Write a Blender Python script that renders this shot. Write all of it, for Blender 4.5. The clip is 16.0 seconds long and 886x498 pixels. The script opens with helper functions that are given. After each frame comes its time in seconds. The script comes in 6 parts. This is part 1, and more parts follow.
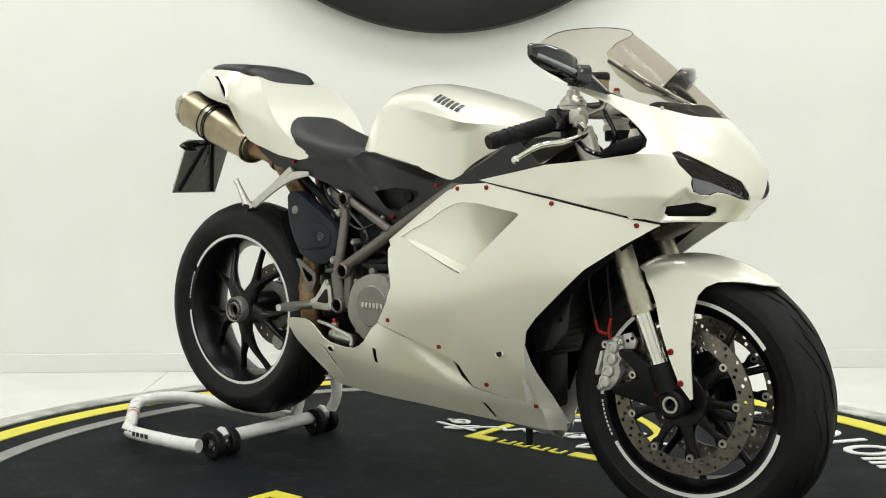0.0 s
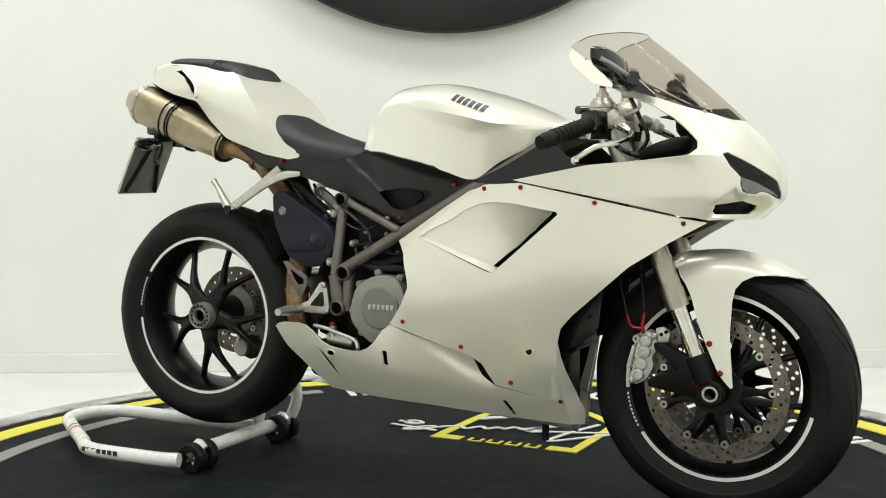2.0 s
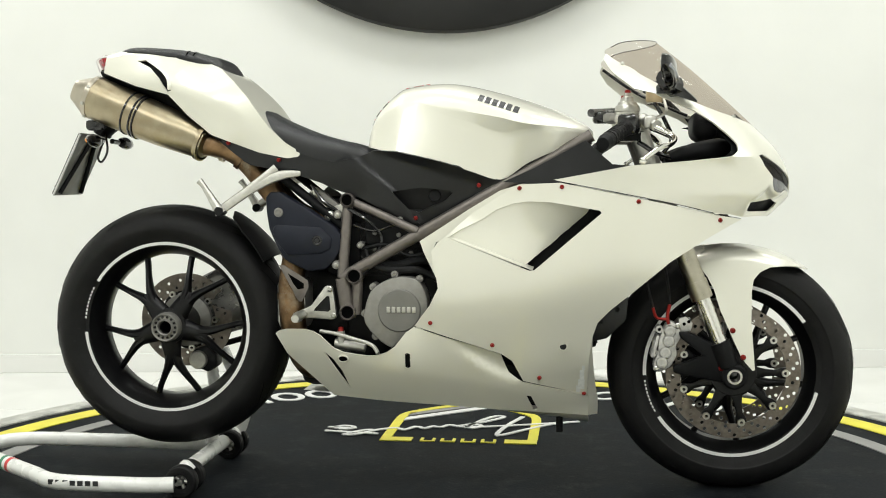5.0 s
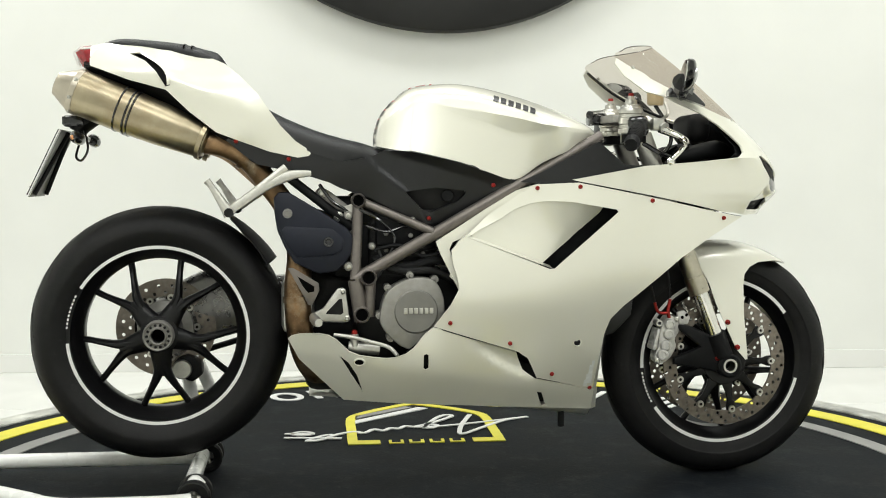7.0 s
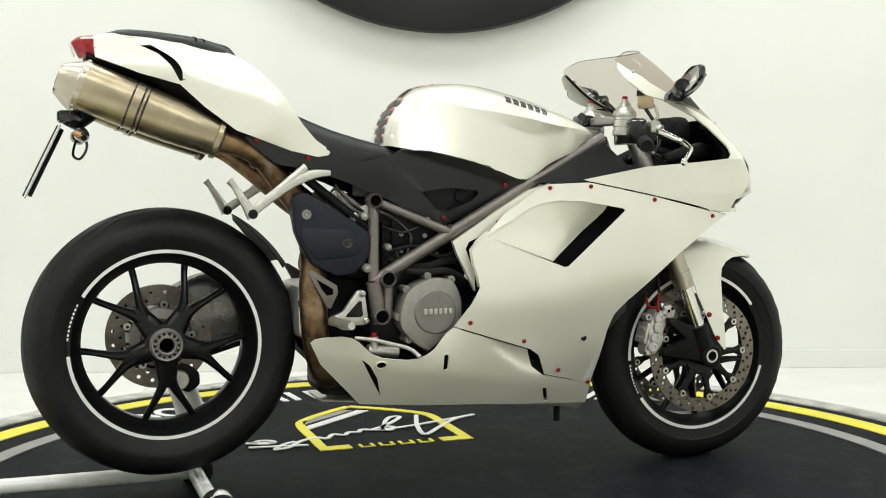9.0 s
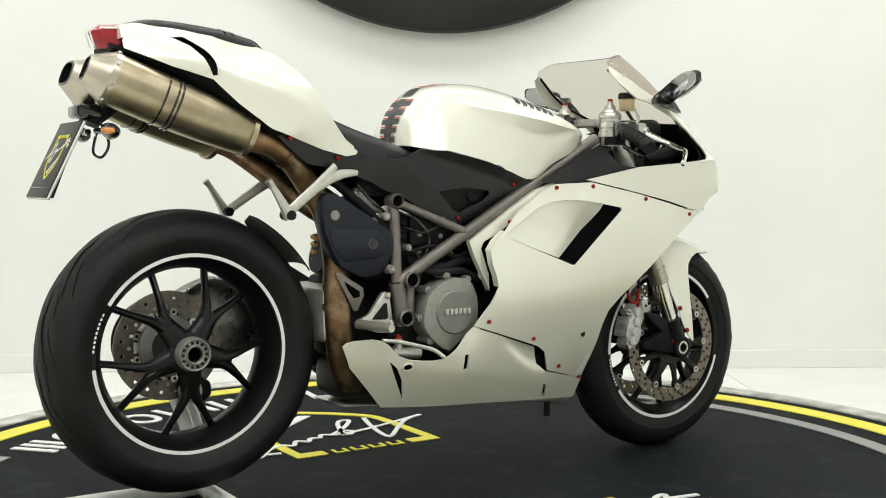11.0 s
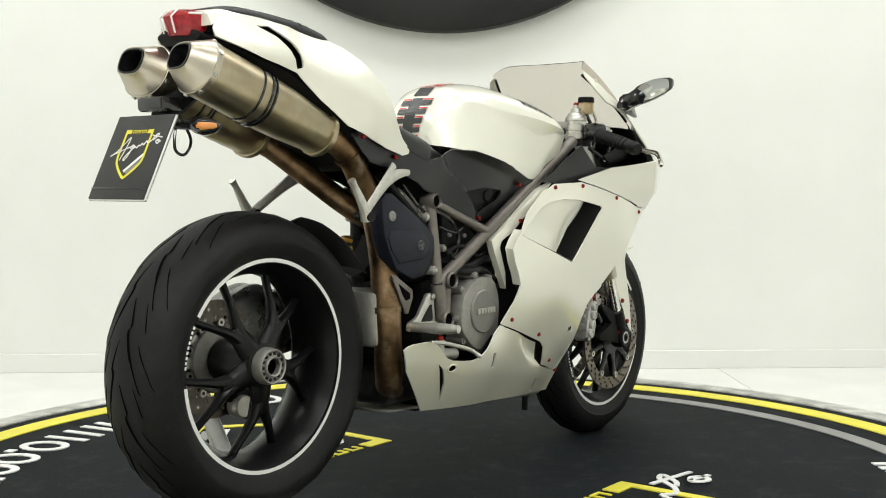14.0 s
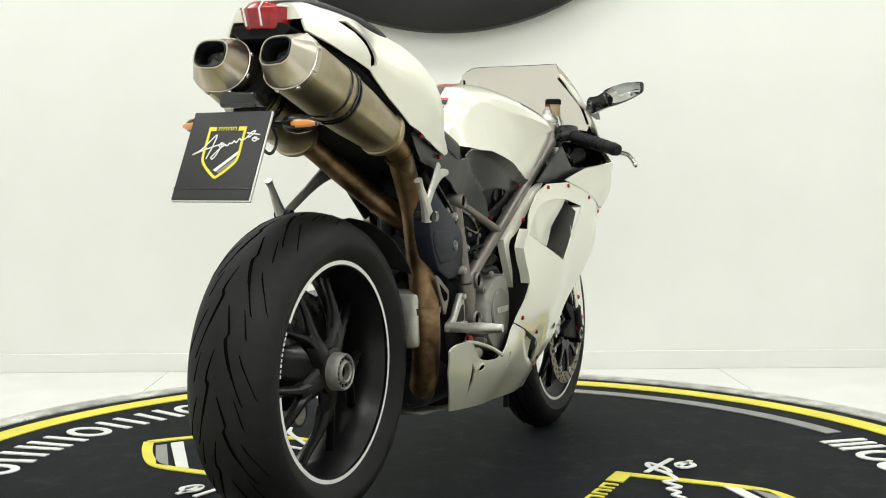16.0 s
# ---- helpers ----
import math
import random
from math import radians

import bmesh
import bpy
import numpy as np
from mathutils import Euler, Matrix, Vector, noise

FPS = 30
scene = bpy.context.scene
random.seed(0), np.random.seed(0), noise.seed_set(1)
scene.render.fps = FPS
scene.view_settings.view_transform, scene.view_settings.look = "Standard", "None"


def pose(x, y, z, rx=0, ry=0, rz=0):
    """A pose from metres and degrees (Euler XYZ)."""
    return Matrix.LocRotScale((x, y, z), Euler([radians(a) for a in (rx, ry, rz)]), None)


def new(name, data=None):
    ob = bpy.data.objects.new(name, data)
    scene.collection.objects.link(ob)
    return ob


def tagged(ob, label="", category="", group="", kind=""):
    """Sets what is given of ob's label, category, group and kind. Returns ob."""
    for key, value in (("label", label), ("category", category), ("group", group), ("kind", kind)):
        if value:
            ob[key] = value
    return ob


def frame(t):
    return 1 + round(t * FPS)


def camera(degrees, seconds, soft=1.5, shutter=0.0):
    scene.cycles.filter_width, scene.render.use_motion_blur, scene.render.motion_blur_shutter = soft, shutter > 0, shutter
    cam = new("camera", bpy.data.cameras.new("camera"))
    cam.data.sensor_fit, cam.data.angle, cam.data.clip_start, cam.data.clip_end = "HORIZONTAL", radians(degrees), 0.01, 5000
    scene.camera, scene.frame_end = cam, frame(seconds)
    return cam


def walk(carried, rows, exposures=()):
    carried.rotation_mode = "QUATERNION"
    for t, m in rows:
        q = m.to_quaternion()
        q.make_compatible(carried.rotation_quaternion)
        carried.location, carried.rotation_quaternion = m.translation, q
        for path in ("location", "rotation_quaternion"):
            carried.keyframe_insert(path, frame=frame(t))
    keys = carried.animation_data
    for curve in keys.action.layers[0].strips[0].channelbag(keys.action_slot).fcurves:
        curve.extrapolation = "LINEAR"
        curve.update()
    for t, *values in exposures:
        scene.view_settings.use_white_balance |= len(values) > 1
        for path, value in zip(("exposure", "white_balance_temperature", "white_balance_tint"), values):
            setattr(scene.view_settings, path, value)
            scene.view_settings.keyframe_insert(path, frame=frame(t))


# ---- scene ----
from mathutils.bvhtree import BVHTree
from mathutils.geometry import delaunay_2d_cdt

# the camera stands still; the turntable goes round
cam = camera(42.545, 16.0, soft=1.0)
EYE = pose(0, -2.918, 0.772) @ pose(0, 0, 0, 0, 0, 0.289) @ pose(0, 0, 0, 90 - 3.512, 0, 0) @ pose(0, 0, 0, 0, 0, -0.15)
walk(cam, [(0, EYE), (16, EYE)], exposures=[(0, -0.23), (3.0, -0.23), (3.45, -0.12), (16, -0.12)])

# ---- light ----
world = bpy.data.worlds.new("world")
scene.world = world
world.use_nodes = True
world.node_tree.nodes["Background"].inputs[0].default_value = (0.9, 0.95, 1.0, 1)
world.node_tree.nodes["Background"].inputs[1].default_value = 0.3


def ceiling_lamp(x, y, z, sx, sy, power, colour=(0.985, 1.0, 0.985)):
    data = bpy.data.lights.new("ceiling_lamp", "AREA")
    data.shape, data.size, data.size_y, data.energy, data.color = "RECTANGLE", sx, sy, power, colour
    ob = new("ceiling_lamp", data)
    ob.matrix_world = pose(x, y, z)
    return ob


for lx in (-2.2, 0.0, 2.2):
    for ly, power in ((-3.4, 52), (-1.1, 17), (0.85, 32)):
        ceiling_lamp(lx, ly, 3.56, 1.3, 0.5, power)


# ---- materials ----
def mat(name, colour, rough=0.5, metal=0.0, vary=0.08, scale=30.0, bump=0.0, bscale=200.0, coat=0.0, alpha=1.0, glow=0.0, rvary=0.06, big=4.0, spec=0.5, coat_rough=0.1):
    m = bpy.data.materials.new(name)
    m.use_nodes = True
    nt = m.node_tree
    b = nt.nodes["Principled BSDF"]
    tc = nt.nodes.new("ShaderNodeTexCoord")
    mixes = []
    for sc, fac in ((scale, vary), (big, vary * 0.8)):
        n = nt.nodes.new("ShaderNodeTexNoise")
        n.inputs["Scale"].default_value, n.inputs["Detail"].default_value = sc, 5
        nt.links.new(tc.outputs["Object"], n.inputs["Vector"])
        r = nt.nodes.new("ShaderNodeMapRange")
        r.inputs["From Min"].default_value, r.inputs["From Max"].default_value = 0.3, 0.7
        r.inputs["To Min"].default_value, r.inputs["To Max"].default_value = 1 - fac, 1 + fac
        nt.links.new(n.outputs["Fac"], r.inputs["Value"])
        mixes.append((n, r))
    mul = nt.nodes.new("ShaderNodeMath")
    mul.operation = "MULTIPLY"
    nt.links.new(mixes[0][1].outputs[0], mul.inputs[0])
    nt.links.new(mixes[1][1].outputs[0], mul.inputs[1])
    vm = nt.nodes.new("ShaderNodeVectorMath")
    vm.operation = "SCALE"
    vm.inputs[0].default_value = colour
    nt.links.new(mul.outputs[0], vm.inputs["Scale"])
    nt.links.new(vm.outputs[0], b.inputs["Base Color"])
    rr = nt.nodes.new("ShaderNodeMapRange")
    rr.inputs["To Min"].default_value, rr.inputs["To Max"].default_value = max(0.02, rough - rvary), min(1, rough + rvary)
    nt.links.new(mixes[0][0].outputs["Fac"], rr.inputs["Value"])
    nt.links.new(rr.outputs[0], b.inputs["Roughness"])
    b.inputs["Metallic"].default_value = metal
    b.inputs["Specular IOR Level"].default_value = spec
    b.inputs["Coat Weight"].default_value = coat
    b.inputs["Coat Roughness"].default_value = coat_rough
    b.inputs["Alpha"].default_value = alpha
    if glow:
        b.inputs["Emission Color"].default_value = (*colour, 1)
        b.inputs["Emission Strength"].default_value = glow
    if bump:
        n = nt.nodes.new("ShaderNodeTexNoise")
        n.inputs["Scale"].default_value, n.inputs["Detail"].default_value = bscale, 4
        nt.links.new(tc.outputs["Object"], n.inputs["Vector"])
        bp = nt.nodes.new("ShaderNodeBump")
        bp.inputs["Strength"].default_value, bp.inputs["Distance"].default_value = bump, 0.002
        nt.links.new(n.outputs["Fac"], bp.inputs["Height"])
        nt.links.new(bp.outputs[0], b.inputs["Normal"])
    return m


def clear(name, colour, rough=0.02, mixf=0.75):
    """A thin tinted sheet: part see-through, part gloss."""
    m = bpy.data.materials.new(name)
    m.use_nodes = True
    nt = m.node_tree
    out, b = nt.nodes["Material Output"], nt.nodes["Principled BSDF"]
    b.inputs["Base Color"].default_value = (0.12, 0.11, 0.1, 1)
    b.inputs["Roughness"].default_value = rough
    t = nt.nodes.new("ShaderNodeBsdfTransparent")
    t.inputs[0].default_value = (*colour, 1)
    mx = nt.nodes.new("ShaderNodeMixShader")
    mx.inputs[0].default_value = 1 - mixf
    nt.links.new(t.outputs[0], mx.inputs[1])
    nt.links.new(b.outputs[0], mx.inputs[2])
    nt.links.new(mx.outputs[0], out.inputs[0])
    return m


PEARL = mat("pearl_white_paint", (0.8, 0.787, 0.685), 0.33, 0.22, 0.015, 900, coat=0.85, big=3, coat_rough=0.05)
BLACKP = mat("black_plastic", (0.0052, 0.0055, 0.006), 0.52, 0, 0.15, 60, 0.15, 900, spec=0.17)
PANELB = mat("satin_black_panel", (0.006, 0.0063, 0.0072), 0.34, 0, 0.15, 50, 0.1, 900, spec=0.44, rvary=0.08)
GUNM = mat("gunmetal_casting", (0.16, 0.157, 0.15), 0.28, 0.8, 0.15, 40, 0.15, 500)
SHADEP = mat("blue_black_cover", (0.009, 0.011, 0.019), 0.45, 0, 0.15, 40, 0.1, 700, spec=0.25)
GLOSSB = mat("gloss_black", (0.01, 0.01, 0.011), 0.12, 0, 0.1, 20, coat=0.6, spec=0.4)
RUBBER = mat("tyre_rubber", (0.0072, 0.0072, 0.0073), 0.55, 0, 0.25, 40, 0.25, 500, spec=0.22)
# near-black that paints in the shade of cuts, bores, slots, holes and seams
GAPDARK = mat("painted_gap_dark", (0.0015, 0.0015, 0.0015), 0.95, 0, 0.1, spec=0.05)
RIMB = mat("black_wheel", (0.0034, 0.0034, 0.0038), 0.32, 0.0, 0.12, 60, 0.05, 600, spec=0.27)
STRIPE = mat("white_stripe", (0.78, 0.78, 0.76), 0.4, 0, 0.05)
SEAT = mat("seat_vinyl", (0.009, 0.0095, 0.0105), 0.42, 0, 0.15, 50, 0.4, 1200, spec=0.5)
STEEL = mat("brushed_steel", (0.55, 0.54, 0.5), 0.3, 1, 0.1, 60)
CHROME = mat("chrome", (0.75, 0.74, 0.7), 0.12, 1, 0.05, 30)
ALLOY = mat("silver_alloy", (0.54, 0.53, 0.49), 0.4, 0.85, 0.1, 80, 0.1, 900)
CALI = mat("cast_caliper_silver", (0.6, 0.59, 0.56), 0.5, 0.55, 0.15, 90, 0.2, 500)
TITAN = mat("titanium_can", (0.4, 0.345, 0.24), 0.35, 1, 0.12, 25, 0.05, 500, big=6)
CAPST = mat("exhaust_cap_steel", (0.52, 0.47, 0.39), 0.33, 1, 0.07, 30)
HEADER = mat("heat_stained_pipe", (0.19, 0.12, 0.066), 0.46, 1, 0.5, 18, 0.1, 300, big=9)
FRAME = mat("bronze_grey_frame", (0.165, 0.147, 0.133), 0.4, 0.6, 0.1, 60)
ENGINE = mat("engine_grey", (0.27, 0.262, 0.24), 0.5, 0.5, 0.12, 60, 0.15, 700)
DARKM = mat("dark_engine_metal", (0.012, 0.012, 0.012), 0.5, 0.3, 0.3, 40, 0.2, 300, spec=0.25)
GOLD = mat("gold_fork_tube", (0.47, 0.44, 0.36), 0.3, 1, 0.08, 60)
DISC = mat("brake_disc_steel", (0.2, 0.175, 0.15), 0.42, 1, 0.2, 90)
REDB = mat("red_anodised", (0.27, 0.016, 0.012), 0.32, 0.7, 0.1)
REDL = mat("red_lens", (0.36, 0.009, 0.016), 0.16, 0, 0.35, 90, coat=0.5, spec=0.3)
BULGEL = mat("smoked_lower_lens", (0.13, 0.133, 0.145), 0.14, 0.4, 0.1, 40, coat=1.0)
ORANGE = mat("orange_lens", (0.75, 0.28, 0.06), 0.15, 0, 0.15, coat=1.0)
YELLOWS = mat("yellow_spring", (0.5, 0.27, 0.02), 0.35)
SMOKE = clear("smoked_screen", (0.82, 0.775, 0.73), mixf=0.93)
LAMPGL = clear("headlamp_lens", (0.3, 0.31, 0.33), mixf=0.82)
CARDBACK = mat("grey_plate_back", (0.19, 0.19, 0.175), 0.4, 0, 0.2, 40)
CHIP = mat("worn_paint_film", (0.86, 0.88, 0.85), 0.45, 0.0, 0.08, 120)
LENS2 = mat("pale_lamp_lens", (0.33, 0.34, 0.37), 0.15, 0.4, 0.06, 40, coat=1.0)
MIRROR = mat("mirror_glass", (0.42, 0.43, 0.43), 0.03, 1, 0.0, rvary=0.0)
TANKY = mat("fluid_reservoir", (0.55, 0.43, 0.25), 0.3, 0, 0.1)
MAT = mat("black_turntable_mat", (0.0045, 0.0062, 0.0082), 0.74, 0, 0.4, 7, 0.4, 120, big=1.7, spec=0.12)
YEL = mat("yellow_floor_paint", (0.75, 0.68, 0.05), 0.5, 0, 0.08, 12)
GREYP = mat("grey_floor_paint", (0.25, 0.245, 0.235), 0.5, 0, 0.1, 12)
WHITEP = mat("white_floor_paint", (0.75, 0.75, 0.73), 0.5, 0, 0.06, 14)
RIMT = mat("worn_grey_rim", (0.5, 0.5, 0.46), 0.35, 0.2, 0.4, 14, big=5)
WALL = mat("white_wall_paint", (0.8, 0.805, 0.765), 0.7, 0, 0.012, 2, 0.08, 60)
TILE = mat("white_floor_tile", (0.8, 0.8, 0.765), 0.2, 0, 0.02, 3)
JOINT = mat("tile_joint", (0.55, 0.55, 0.5), 0.8)
SIGN = mat("black_sign", (0.012, 0.012, 0.011), 0.5, 0, 0.3, 3, big=1.2, spec=0.25)
STANDW = mat("white_stand_paint", (0.8, 0.8, 0.77), 0.28, 0, 0.03, 20, coat=0.5)
GREEN = mat("green_sticker", (0.03, 0.2, 0.1), 0.4)
REDP = mat("red_sticker", (0.6, 0.03, 0.03), 0.35)
INK = mat("dark_grey_ink", (0.03, 0.03, 0.03), 0.4)
AMBERB = mat("brown_duct", (0.035, 0.02, 0.01), 0.5)


def dusty(m, colour, size, low, high):
    """Adds pale specks of dust to a material."""
    nt = m.node_tree
    b = nt.nodes["Principled BSDF"]
    base = b.inputs["Base Color"].links[0].from_socket
    tc = nt.nodes.new("ShaderNodeTexCoord")
    n = nt.nodes.new("ShaderNodeTexNoise")
    n.inputs["Scale"].default_value, n.inputs["Detail"].default_value, n.inputs["Roughness"].default_value = size, 6, 0.75
    nt.links.new(tc.outputs["Object"], n.inputs["Vector"])
    r = nt.nodes.new("ShaderNodeMapRange")
    r.inputs["From Min"].default_value, r.inputs["From Max"].default_value = low, high
    nt.links.new(n.outputs["Fac"], r.inputs["Value"])
    mx = nt.nodes.new("ShaderNodeMix")
    mx.data_type = "RGBA"
    nt.links.new(r.outputs[0], mx.inputs["Factor"])
    nt.links.new(base, mx.inputs["A"])
    mx.inputs["B"].default_value = (*colour, 1)
    nt.links.new(mx.outputs["Result"], b.inputs["Base Color"])


dusty(MAT, (0.022, 0.026, 0.027), 9, 0.52, 0.75)
dusty(MAT, (0.036, 0.04, 0.04), 40, 0.6, 0.72)
dusty(MAT, (0.16, 0.16, 0.15), 95, 0.67, 0.71)
dusty(RUBBER, (0.022, 0.021, 0.02), 60, 0.6, 0.76)
dusty(RUBBER, (0.012, 0.0115, 0.011), 8, 0.5, 0.75)
dusty(RIMT, (0.12, 0.12, 0.11), 9, 0.58, 0.72)
dusty(YEL, (0.3, 0.28, 0.08), 30, 0.66, 0.78)
dusty(HEADER, (0.32, 0.27, 0.2), 14, 0.52, 0.75)
dusty(TITAN, (0.3, 0.22, 0.12), 7, 0.5, 0.85)

# ---- mesh helpers ----
def mesh(bm, name, material, smooth=35):
    bmesh.ops.recalc_face_normals(bm, faces=bm.faces)
    me = bpy.data.meshes.new(name)
    bm.to_mesh(me)
    bm.free()
    me.materials.append(material)
    if smooth:
        me.polygons.foreach_set("use_smooth", [True] * len(me.polygons))
        me.set_sharp_from_angle(angle=radians(smooth))
    return me


def part(name, bm, material, parent=None, label="", smooth=35):
    ob = new(name, mesh(bm, name, material, smooth))
    if parent:
        ob.parent = parent
    if label:
        tagged(ob, label)
    return ob


def thing(name, label, category, group="", kind=""):
    return tagged(new(name), label, category, group, kind)


def mirrored(bm):
    """The other side's copy, across y = 0."""
    b = bm.copy()
    for v in b.verts:
        v.co.y = -v.co.y
    bmesh.ops.reverse_faces(b, faces=b.faces)
    return b


def both(name, bm, material, parent, label=""):
    b = mirrored(bm)
    return part(name, bm, material, parent, label), part(name, b, material, parent, label)


def join(*bms):
    out = bmesh.new()
    for b in bms:
        me = bpy.data.meshes.new("tmp")
        b.to_mesh(me)
        out.from_mesh(me)
        bpy.data.meshes.remove(me)
        b.free()
    return out


def move(bm, m):
    bmesh.ops.transform(bm, matrix=m, verts=bm.verts)
    return bm


def spline(pts, per=6, closed=False):
    """Catmull-Rom through points of any dimension."""
    p = [np.array(q, float) for q in pts]
    n, out = len(p), []
    last = n if closed else n - 1
    for i in range(last):
        if closed:
            a, b, c, d = p[i - 1], p[i], p[(i + 1) % n], p[(i + 2) % n]
        else:
            a, b, c, d = p[max(i - 1, 0)], p[i], p[i + 1], p[min(i + 2, n - 1)]
        for k in range(per):
            t = k / per
            out.append(0.5 * (2 * b + (c - a) * t + (2 * a - 5 * b + 4 * c - d) * t * t + (3 * b - a - 3 * c + d) * t ** 3))
    if not closed:
        out.append(p[-1])
    return out


def box(cx, cy, cz, sx, sy, sz, bevel=0.004, seg=2):
    bm = bmesh.new()
    bmesh.ops.create_cube(bm, size=1)
    bmesh.ops.scale(bm, vec=(sx, sy, sz), verts=bm.verts)
    if bevel:
        bmesh.ops.bevel(bm, geom=bm.edges[:], offset=min(bevel, 0.45 * min(sx, sy, sz)), segments=seg, profile=0.5, affect="EDGES")
    bmesh.ops.translate(bm, vec=(cx, cy, cz), verts=bm.verts)
    return bm


def tube(pts, r, n=12, per=6, smooth=True, radii=None, squash=1.0):
    """A pipe along points, closed at its ends."""
    path = [Vector([float(c) for c in q]) for q in (spline(pts, per) if smooth and len(pts) > 2 else pts)]
    rad = [float(q) for q in (radii or [r] * len(path))]
    if radii and len(radii) != len(path):
        rad = [float(q) for q in np.interp(np.linspace(0, 1, len(path)), np.linspace(0, 1, len(radii)), radii)]
    bm = bmesh.new()
    side, rings = None, []
    for i, q in enumerate(path):
        d = (path[min(i + 1, len(path) - 1)] - path[max(i - 1, 0)]).normalized()
        if side is None:
            side = d.orthogonal().normalized() if abs(d.y) > 0.9 else d.cross(Vector((0, 1, 0))).normalized()
        side = (side - d * side.dot(d)).normalized()
        up = d.cross(side)
        rings.append([bm.verts.new(q + rad[i] * (side * math.cos(2 * math.pi * k / n) + squash * up * math.sin(2 * math.pi * k / n))) for k in range(n)])
    for a, b in zip(rings, rings[1:]):
        for k in range(n):
            bm.faces.new((a[k], a[(k + 1) % n], b[(k + 1) % n], b[k]))
    bm.faces.new(rings[0][::-1])
    bm.faces.new(rings[-1])
    return bm


def lathe(profile, n=64, centre=(0, 0, 0), axis="y", closed=False, a0=0.0, a1=360.0):
    """Turns (radius, along) points round an axis."""
    bm = bmesh.new()
    full = abs(a1 - a0) > 359.9
    steps = n if full else n + 1
    rings = []
    for k in range(steps):
        a = radians(a0 + (a1 - a0) * k / n)
        c, s = math.cos(a), math.sin(a)
        row = []
        for r, h in profile:
            v = (r * c, h, r * s) if axis == "y" else ((r * c, r * s, h) if axis == "z" else (h, r * c, r * s))
            row.append(bm.verts.new((v[0] + centre[0], v[1] + centre[1], v[2] + centre[2])))
        rings.append(row)
    m = len(profile)
    for k in range(n):
        a, b = rings[k], rings[(k + 1) % steps]
        for j in range(m if closed else m - 1):
            q = (a[j], a[(j + 1) % m], b[(j + 1) % m], b[j])
            bm.faces.new(q)
    if not full and closed:
        bm.faces.new(rings[0])
        bm.faces.new(rings[-1][::-1])
    bmesh.ops.remove_doubles(bm, verts=bm.verts, dist=1e-6)
    return bm


def rod(a, b, r, n=16):
    return tube([a, b], r, n, smooth=False)


def bolt(p, d, r=0.006, h=0.004):
    """A domed screw head at p that looks along d."""
    bm = lathe([(0, h), (r * 0.45, h), (r * 0.5, h * 0.5), (r * 0.6, h), (r * 0.9, h * 0.8), (r, 0), (r, -h)], 12, axis="z")
    q = Vector(d).to_track_quat("Z", "Y").to_matrix().to_4x4()
    return move(bm, Matrix.Translation(p) @ q)


def inside(q, poly):
    x, y = q
    c = False
    for (x0, y0), (x1, y1) in zip(poly, poly[1:] + poly[:1]):
        if (y0 > y) != (y1 > y) and x < (x1 - x0) * (y - y0) / (y1 - y0) + x0:
            c = not c
    return c


def resample(poly, step):
    out = []
    for (x0, y0), (x1, y1) in zip(poly, poly[1:] + poly[:1]):
        n = max(1, int(math.hypot(x1 - x0, y1 - y0) / step + 0.5))
        out += [(x0 + (x1 - x0) * k / n, y0 + (y1 - y0) * k / n) for k in range(n)]
    return out


def patch(outline, fmap, holes=(), step=0.02, thick=0.003, scale=(1, 1)):
    """A shell cut out of the surface fmap(u, v): outline and holes are polygons in u, v. It goes inwards by its thickness."""
    rims = [resample([tuple(q) for q in outline], step)] + [resample([tuple(q) for q in h], step * 0.6) for h in holes]
    pts, edges = [], []
    for r in rims:
        i0 = len(pts)
        pts += r
        edges += [(i0 + k, i0 + (k + 1) % len(r)) for k in range(len(r))]
    allr = np.array(pts)
    lo, hi = allr.min(0), allr.max(0)
    row = 0
    v = lo[1] + step / 2
    while v < hi[1]:
        u = lo[0] + step * (0.5 if row % 2 else 0.25)
        while u < hi[0]:
            if np.min((allr[:, 0] - u) ** 2 + (allr[:, 1] - v) ** 2) > (0.55 * step) ** 2 and inside((u, v), rims[0]) and not any(inside((u, v), h) for h in rims[1:]):
                pts.append((u, v))
            u += step
        v += step * 0.87
        row += 1
    vv, _, ff, *_ = delaunay_2d_cdt([Vector(q) for q in pts], edges, [], 0, 1e-6)
    keep = []
    for f in ff:
        c = sum((vv[k] for k in f), Vector((0, 0))) / len(f)
        if inside(c, rims[0]) and not any(inside(c, h) for h in rims[1:]):
            keep.append(f)
    bm = bmesh.new()
    top = [bm.verts.new(fmap(q.x, q.y)) for q in vv]
    for f in keep:
        try:
            bm.faces.new([top[k] for k in f])
        except ValueError:
            pass
    bmesh.ops.delete(bm, geom=[q for q in bm.verts if not q.link_faces], context="VERTS")
    bm.normal_update()
    if thick:
        old = list(bm.verts)
        rim = [e for e in bm.edges if len(e.link_faces) == 1]
        faces = list(bm.faces)
        low = {}
        for q in old:
            nrm = q.normal.copy()
            if nrm.dot(Vector((0, q.co.y, 0)) + Vector((0.25 if q.co.x > 0.6 else 0, 0, 0.05))) < 0:
                nrm = -nrm
            low[q] = bm.verts.new(q.co - nrm * thick)
        for f in faces:
            bm.faces.new([low[q] for q in reversed(f.verts)])
        for e in rim:
            a, b = e.verts
            bm.faces.new((a, b, low[b], low[a]))
    return bm


